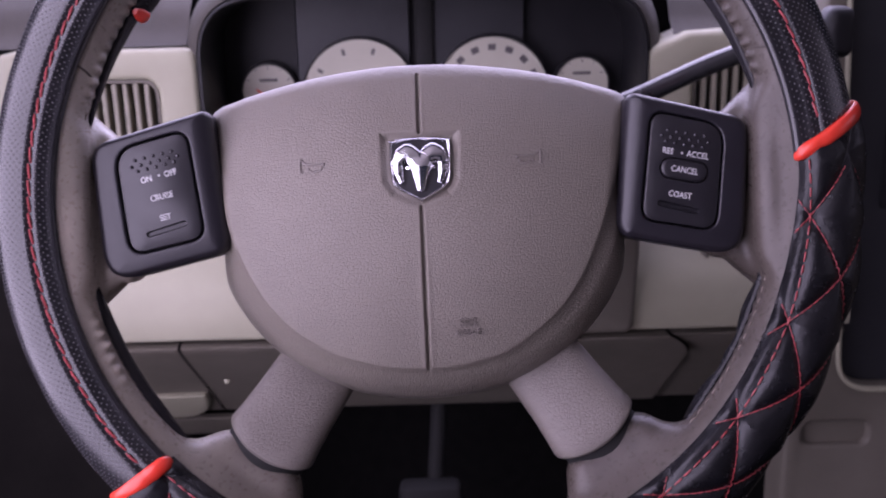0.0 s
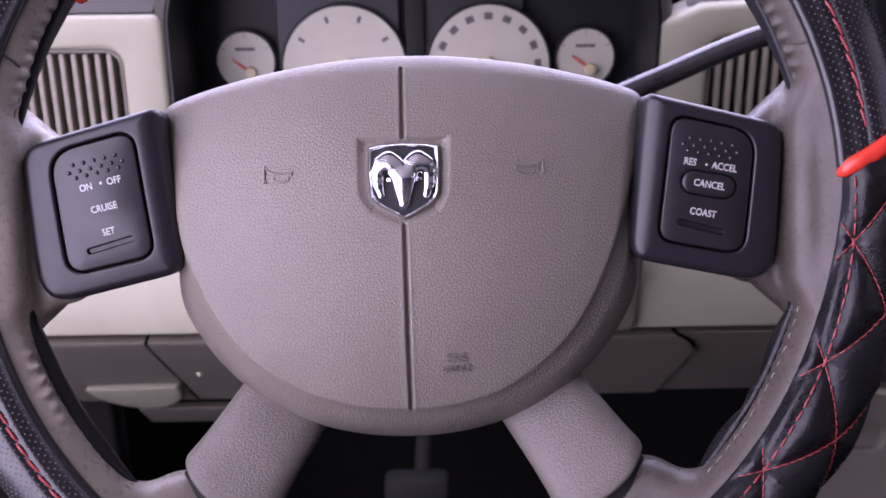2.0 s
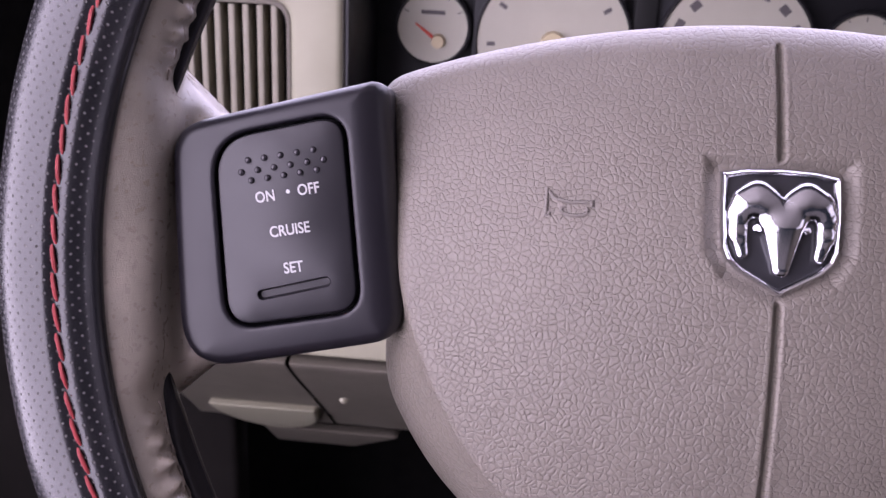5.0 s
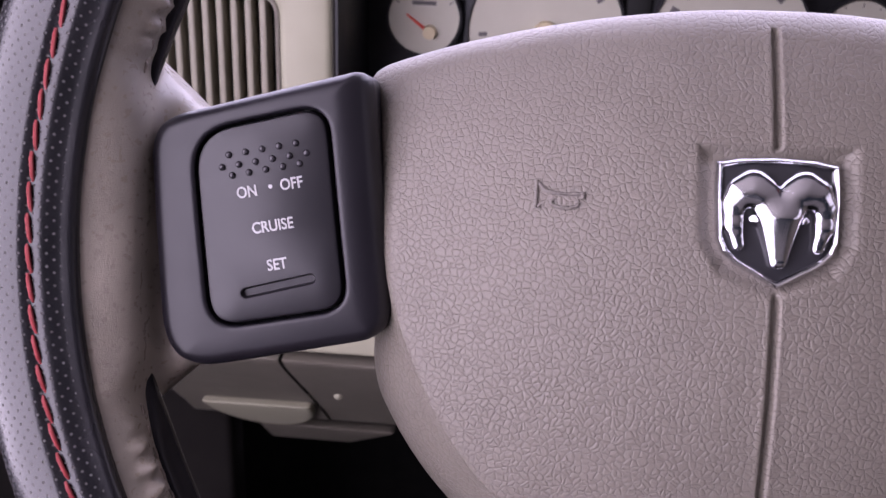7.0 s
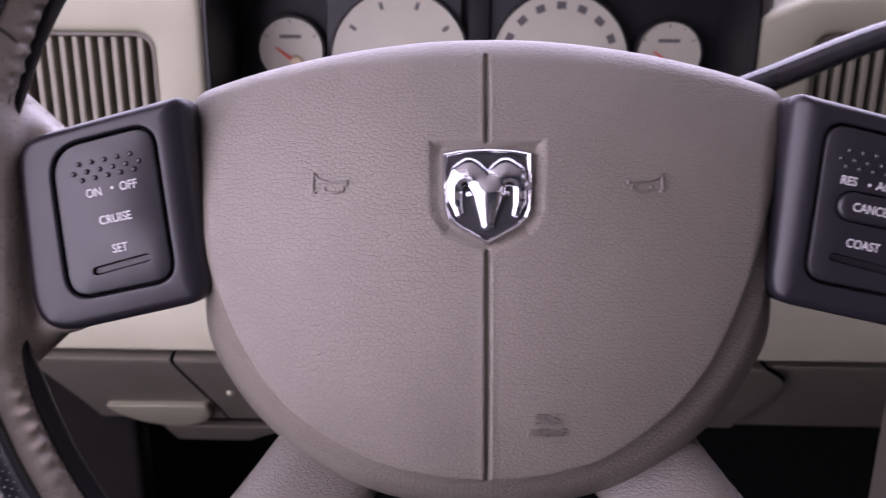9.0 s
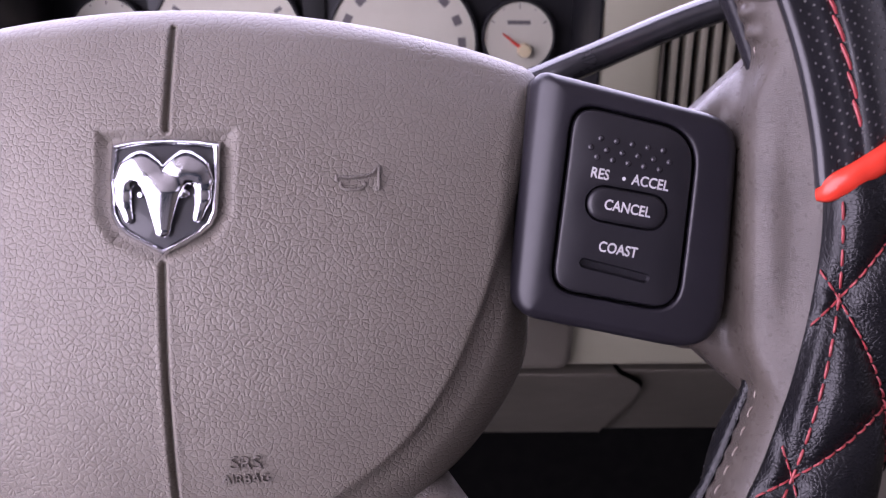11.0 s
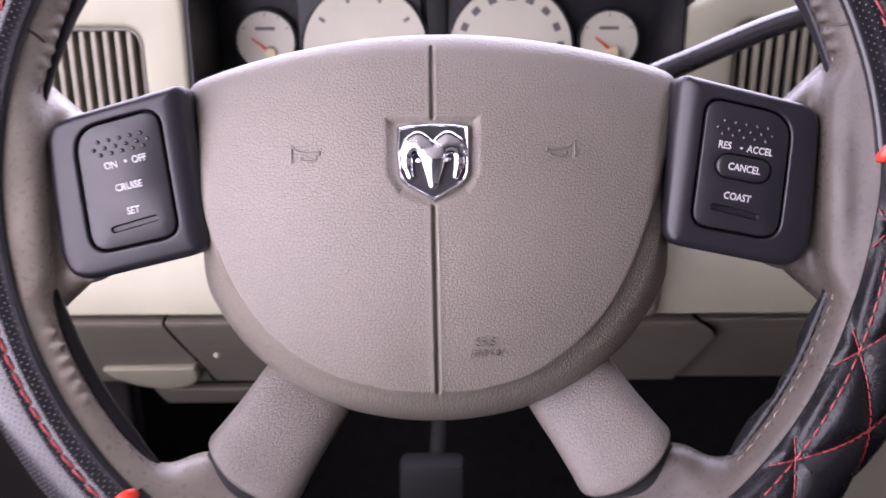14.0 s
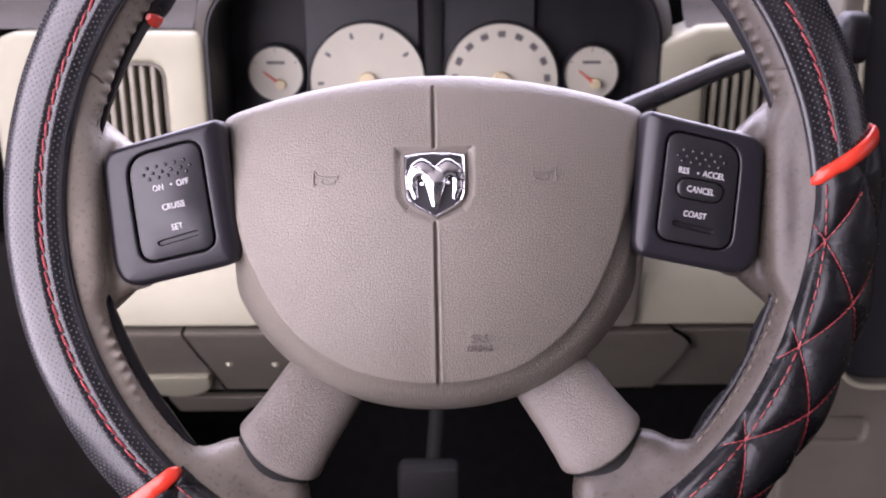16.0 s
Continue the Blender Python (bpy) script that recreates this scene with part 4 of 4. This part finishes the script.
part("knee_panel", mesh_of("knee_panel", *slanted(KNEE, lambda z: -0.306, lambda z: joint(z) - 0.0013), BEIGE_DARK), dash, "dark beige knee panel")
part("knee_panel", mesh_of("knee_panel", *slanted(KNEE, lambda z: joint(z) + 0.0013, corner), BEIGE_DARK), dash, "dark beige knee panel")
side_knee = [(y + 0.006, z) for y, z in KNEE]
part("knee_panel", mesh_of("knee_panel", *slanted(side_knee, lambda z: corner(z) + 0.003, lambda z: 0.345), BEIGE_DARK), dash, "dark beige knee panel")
behind = [(y + 0.012, z) for y, z in KNEE]
part("joint_backing", mesh_of("joint_backing", *slanted(behind, lambda z: -0.302, lambda z: 0.34), GAP), dash, "dark joint")


def on_knee(bm, lift):
    """Lays an upright plate back along the slope of the knee panels."""
    for v in bm.verts:
        v.co.y += 0.8225 + 1.085 * (0.546 - v.co.z) - lift
    return bm


moon = [(-0.287, 0.472), (-0.2055, 0.475)] + [(-0.2463 + 0.0400 * math.cos(t), 0.468 - 0.040 * math.sin(t)) for t in np.linspace(0.25, math.pi - 0.25, 14)]
# Lighter beige than the panel round it, for light its tilted top catches.
part("pull_ledge", on_knee(facing(plate(rounded(moon, 0.003, 3), [], 0.02, 0.003, 3), 0.0), 0.008), dash, "moulded pull ledge, coloured paler as if catching light", BEIGE)
strip = rounded([(-0.262, 0.386), (-0.196, 0.386), (-0.150, 0.4225), (-0.262, 0.4225)], 0.004)
part("lower_trim", on_knee(facing(plate(strip, [], 0.012, 0.003, 3), 0.0), 0.004), dash, "beige trim strip under the knee panel", BEIGE_DARK)
bezel = rounded([(-0.132, 0.556), (0.166, 0.556), (0.172, 0.690), (-0.138, 0.690)], [0.012, 0.010, 0.004, 0.004])
opening = rounded([(-0.085, 0.575), (0.085, 0.575), (0.085, 0.680), (-0.085, 0.680)], 0.03)
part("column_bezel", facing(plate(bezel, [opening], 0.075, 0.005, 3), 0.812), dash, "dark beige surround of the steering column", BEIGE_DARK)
kick = rounded([(-0.56, 0.13), (-0.285, 0.13), (-0.285, 0.44), (-0.330, 0.575), (-0.56, 0.60)], 0.02)
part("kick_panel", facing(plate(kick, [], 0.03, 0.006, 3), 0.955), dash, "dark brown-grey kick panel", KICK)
part("switch_plate", facing(plate(box_outline(-0.30, -0.214, 0.612, 0.672, 0.008), [], 0.012, 0.003, 2), 0.846), dash, "dark light switch plate", STACK)
ring_seat = []
for r, y in ((0.040, 0.850), (0.038, 0.838), (0.034, 0.835), (0.030, 0.838), (0.026, 0.848)):
    ring_seat.append([(0.262 + r * math.cos(a), y, 0.622 + r * math.sin(a)) for a in np.linspace(0, 2 * math.pi, 48, endpoint=False)])
part("switch_bezel", mesh_of("switch_bezel", *loft(ring_seat, False, True), BEIGE_DARK), dash, "round moulded switch bezel")
TOP = [(0.880, 0.7895), (0.895, 0.800), (0.915, 0.822), (0.960, 0.842), (1.05, 0.852), (1.25, 0.850)]
for x0, x1 in ((-0.60, -0.192), (0.204, 1.1)):
    part("top_pad", mesh_of("top_pad", *profile(TOP, x0, x1), TOP_BROWN), dash, "dark brown-grey top pad")
for x, z in ((-0.1822, 0.4955), (-0.1415, 0.4940)):
    kn = bmesh.new()
    bmesh.ops.create_uvsphere(kn, u_segments=14, v_segments=8, radius=0.0032, matrix=Matrix.Translation((x, 0.8225 + 1.085 * (0.546 - z), z)))
    part("screw_cap", kn, dash, "small pale fastener cap", BEIGE)


# ---------------------------------------------------------------- air vents
def air_vent(x0, x1, z0, z1, label):
    vent = thing("air_vent", Matrix.Translation(((x0 + x1) / 2, 0.872, (z0 + z1) / 2)), label, "air vent", "dashboard air vents")
    w, h = (x1 - x0) / 2, (z1 - z0) / 2
    frame_ = plate(box_outline(-w, w, -h, h, 0.014), [box_outline(-w + 0.003, w - 0.003, -h + 0.003, h - 0.003, 0.012)], 0.03, 0.001)
    part("frame", facing(frame_, 0.0), vent, "olive grey frame", BEIGE_DARK)
    back = block((2 * w - 0.004, 0.004, 2 * h - 0.004), (0, 0.045, 0), 0.001, 1)
    part("duct", back, vent, "dark duct", GAP)
    n = int((2 * w - 0.006) / 0.0088)
    slat = block((0.0042, 0.016, 2 * h - 0.007), (0, 0.010, 0), 0.0012, 2)
    me = bpy.data.meshes.new("slat")
    slat.to_mesh(me)
    slat.free()
    me.shade_smooth()
    me.set_sharp_from_angle(angle=radians(40))
    me.materials.append(SLAT)
    for k in range(n):
        s = part("slat", me, vent)
        s.location.x = (k - (n - 1) / 2) * 0.0088
    cross = block((2 * w - 0.008, 0.004, 0.004), (0, 0.030, -0.004), 0.001, 1)
    part("cross_vane", cross, vent, "", GAP)
    return vent


air_vent(-0.307, -0.2150, 0.668, 0.764, "square air vent with upright beige slats in the dashboard")
air_vent(0.2200, 0.3100, 0.668, 0.768, "square air vent with upright beige slats beside the centre console")

# ---------------------------------------------------------------- instrument cluster
cluster = thing("instrument_cluster", Matrix.Translation((0.0012, 0.9565, 0.7405)), "black instrument cluster with four ivory dials", "instrument cluster")
BEZ = box_outline(-0.1885, 0.1875, -0.09, 0.094, [0.03, 0.03, 0.0595, 0.0595], 14)
part("back_plate", facing(plate(BEZ, [], 0.01), 0.004), cluster, "", CLUSTER_BLACK)
hood = []
for y, grow in ((0.010, -0.0105), (-0.03, -0.0105), (-0.070, -0.0105), (-0.086, -0.0097), (-0.090, -0.0085), (-0.0895, -0.0068), (-0.082, -0.006)):
    hood.append([(x, y, z) for x, z in offset(BEZ, grow)])
part("hood", mesh_of("hood", *loft(hood, False, False), CLUSTER_BLACK), cluster, "deep black hood")
shell = [[(x, y, z) for x, z in offset(BEZ, grow)] for y, grow in ((-0.080, -0.0065), (-0.086, -0.0050), (-0.084, -0.001), (-0.074, 0.005), (-0.045, 0.012), (0.02, 0.016))]
part("hood_shell", mesh_of("hood_shell", *loft(shell, False, False), TOP_BROWN), cluster, "dark brown-grey outside of the hood")
for x0, x1 in ((-0.1130, -0.0130), (0.0045, 0.0880)):
    part("dial_surround", block((x1 - x0, 0.003, 0.150), ((x0 + x1) / 2, -0.0015, 0.008), 0.001, 1), cluster, "dark grey plate behind the large dial", STACK)
part("divider", block((0.016, 0.012, 0.20), (0.0, -0.002, 0.015), 0.003), cluster, "", GAP)


def gauge(x, z, r, start, stop, count, needle_at, label):
    dial = bmesh.new()
    bmesh.ops.create_cone(dial, cap_ends=True, segments=64, radius1=r, radius2=r, depth=0.004, matrix=Matrix.Translation((x, -0.004, z)) @ pose(0, 0, 0, 90))
    face = part("gauge", dial, cluster, label, DIAL)
    ring = []
    for k in range(64):
        a = 2 * math.pi * k / 64
        ring.append([(x + (r + dr) * math.cos(a), y, z + (r + dr) * math.sin(a)) for dr, y in ((-0.0004, -0.0064), (0.0006, -0.0082), (0.0018, -0.0080), (0.0022, -0.001))])
    rim_rings = [[ring[k][j] for k in range(64)] for j in range(4)]
    part("gauge_rim", mesh_of("gauge_rim", *loft(rim_rings, False, False), CLUSTER_BLACK), face, "")
    big = r > 0.03

    def mark(corners):
        me = mesh_of("dial_mark", [(x + px, -0.0062, z + pz) for px, pz in corners], [(0, 1, 2, 3)], DIAL_PRINT)
        part("dial_mark", me, face)

    for k in range(count):
        a = radians(start + (stop - start) * k / (count - 1))
        major = k % 2 == 0
        marks = [] if big else [((r * 0.93, r * (0.80 if major else 0.87)), 0.0004)]
        if big and major:
            marks.append(((r * 0.87, r * 0.76), 0.0034 if count > 20 else 0.0014))
        d, s = np.array((math.cos(a), math.sin(a))), np.array((-math.sin(a), math.cos(a)))
        for (ra, rb), wid in marks:
            mark([ra * d + wid * s, ra * d - wid * s, rb * d - wid * s, rb * d + wid * s])
    if not big:
        mark([(-0.008, 0.0085), (0.008, 0.0085), (0.008, 0.0112), (-0.008, 0.0112)])
    a = radians(needle_at)
    hx, hz = (x, z) if big else (x + 0.004, z - 0.009)
    tip = (hx + (r * 0.8) * math.cos(a), -0.0085, hz + r * 0.8 * math.sin(a))
    part("needle", mesh_of("needle", *tube([(hx, -0.0085, hz), tip], [0.0013 if not big else 0.0016, 0.0006], 8), NEEDLE), face, "red pointer")
    cap = bmesh.new()
    bmesh.ops.create_cone(cap, cap_ends=True, segments=32, radius1=0.0085 if big else 0.005, radius2=0.0075 if big else 0.0042, depth=0.005, matrix=Matrix.Translation((hx, -0.009, hz)) @ pose(0, 0, 0, 90))
    part("needle_cap", cap, face, "cream pointer cap", HUB)


gauge(-0.1393, 0.0010, 0.0238, 30, 150, 5, 143, "small ivory dial with a red pointer")
gauge(-0.0588, -0.0055, 0.0506, -40, 220, 15, 222, "large ivory engine speed dial")
gauge(0.0594, -0.0055, 0.0503, -40, 220, 25, 222, "large ivory road speed dial")
gauge(0.1392, 0.0010, 0.0238, 30, 150, 5, 143, "small ivory dial with a red pointer")

# ---------------------------------------------------------------- column and gear lever
column = thing("steering_column", Matrix.Identity(4), "dark taupe shroud of the steering column under the dashboard", "steering column")
back = wheel.matrix_world
spine = [back @ Vector((0, -0.012, d)) for d in (-0.10, -0.16, -0.24, -0.33)]
v, f = tube([tuple(p) for p in spine], [0.048, 0.056, 0.060, 0.062], 32)
part("shroud", mesh_of("shroud", v, f, BEIGE_DARK), column)

lever = thing("gear_lever", Matrix.Identity(4), "glossy grey-black column gear lever with a black knob", "gear lever")
path = bezier([(0.055, 0.735, 0.735), (0.110, 0.725, 0.748), (0.145, 0.72, 0.763), (0.205, 0.72, 0.788), (0.266, 0.72, 0.803)], 40)
part("arm", mesh_of("arm", *tube(path, [0.0080 - 0.0012 * min(1, i / 25) for i in range(41)], 16), LEVER), lever)
kv, kf = nets(lambda x, y, z: smin(round_box(x, y, z, (0.274, 0.72, 0.803), (0.0095, 0.012, 0.0165), 0.007), capsule(x, y, z, (0.264, 0.72, 0.803), (0.272, 0.72, 0.805), 0.008, 0.009), 0.004),
              (0.245, 0.70, 0.78), (0.295, 0.74, 0.83), 0.0016)
part("knob", mesh_of("knob", kv, kf, CLUSTER_BLACK, 60), lever, "black rounded knob")

# ---------------------------------------------------------------- centre console
stack = thing("centre_console", Matrix.Translation((0, 0.82, 0.67)), "dark grey console panel framed by beige trim", "console")
DARK = rounded([(0.343, -0.170), (0.70, -0.170), (0.70, 0.20), (0.3215, 0.20)], [0.030, 0.02, 0.02, 0.02], 8)
OVAL = box_outline(0.3155, 0.371, -0.224, -0.2027, 0.009)
part("recess", facing(plate(offset(OVAL, 0.003), [], 0.004), 0.007), stack, "shallow oval recess", BEIGE_DARK)
part("trim", facing(plate(rounded([(0.300, -0.45), (0.75, -0.45), (0.75, 0.22), (0.306, 0.22), (0.300, -0.174)], 0.012), [DARK, OVAL], 0.04, 0.004, 3), 0.0), stack, "beige trim frame", BEIGE_DARK)
part("panel_lip", facing(plate(offset(DARK, 0.0045), [offset(DARK, 0.0005)], 0.006, 0.0018, 3), -0.003), stack, "pale rounded lip round the panel", BEIGE)
part("panel", facing(plate(offset(DARK, -0.001), [], 0.02), 0.012), stack, "dark grey panel", STACK)
part("screen", facing(plate(box_outline(0.365, 0.67, -0.02, 0.17, 0.01), [], 0.004, 0.001), 0.009), stack, "dark glossy insert", CLUSTER_BLACK)

# ---------------------------------------------------------------- pedals and the cab
pedal = thing("brake_pedal", Matrix.Identity(4), "black rubber brake pedal hanging under the dashboard", "pedal")
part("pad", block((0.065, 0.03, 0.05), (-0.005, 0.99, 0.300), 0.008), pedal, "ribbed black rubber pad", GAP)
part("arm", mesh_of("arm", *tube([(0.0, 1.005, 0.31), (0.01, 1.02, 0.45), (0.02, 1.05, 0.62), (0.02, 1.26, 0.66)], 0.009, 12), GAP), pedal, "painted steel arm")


def structure(name, bm, mat, label, category):
    ob = part(name, bm, None, label, mat)
    return tagged(ob, label, category, kind="structure")


def wall(name, size, at, mat, label, category):
    return structure(name, block(size, at, 0.005, 1), mat, label, category)


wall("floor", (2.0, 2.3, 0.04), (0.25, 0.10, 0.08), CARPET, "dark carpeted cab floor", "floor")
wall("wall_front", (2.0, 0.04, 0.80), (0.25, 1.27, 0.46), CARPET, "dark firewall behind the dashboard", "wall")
wall("ceiling", (2.0, 1.55, 0.04), (0.25, -0.27, 1.40), HEADLINER, "grey cloth roof lining", "ceiling")
wall("wall_back", (2.0, 0.04, 0.86), (0.25, -1.05, 0.50), HEADLINER, "grey cloth back wall of the cab below the window", "wall")
wall("wall_left", (0.06, 2.3, 0.10), (-0.66, 0.10, 0.11), BEIGE_DARK, "dark beige sill under the open door", "wall")
wall("wall_left_front", (0.06, 0.45, 0.62), (-0.66, 1.03, 0.56), TOP_BROWN, "dark kick panel beside the dashboard", "wall")
wall("door_1", (0.06, 2.3, 0.76), (1.27, 0.10, 0.46), BEIGE_DARK, "dark beige passenger door trim below the window", "door")
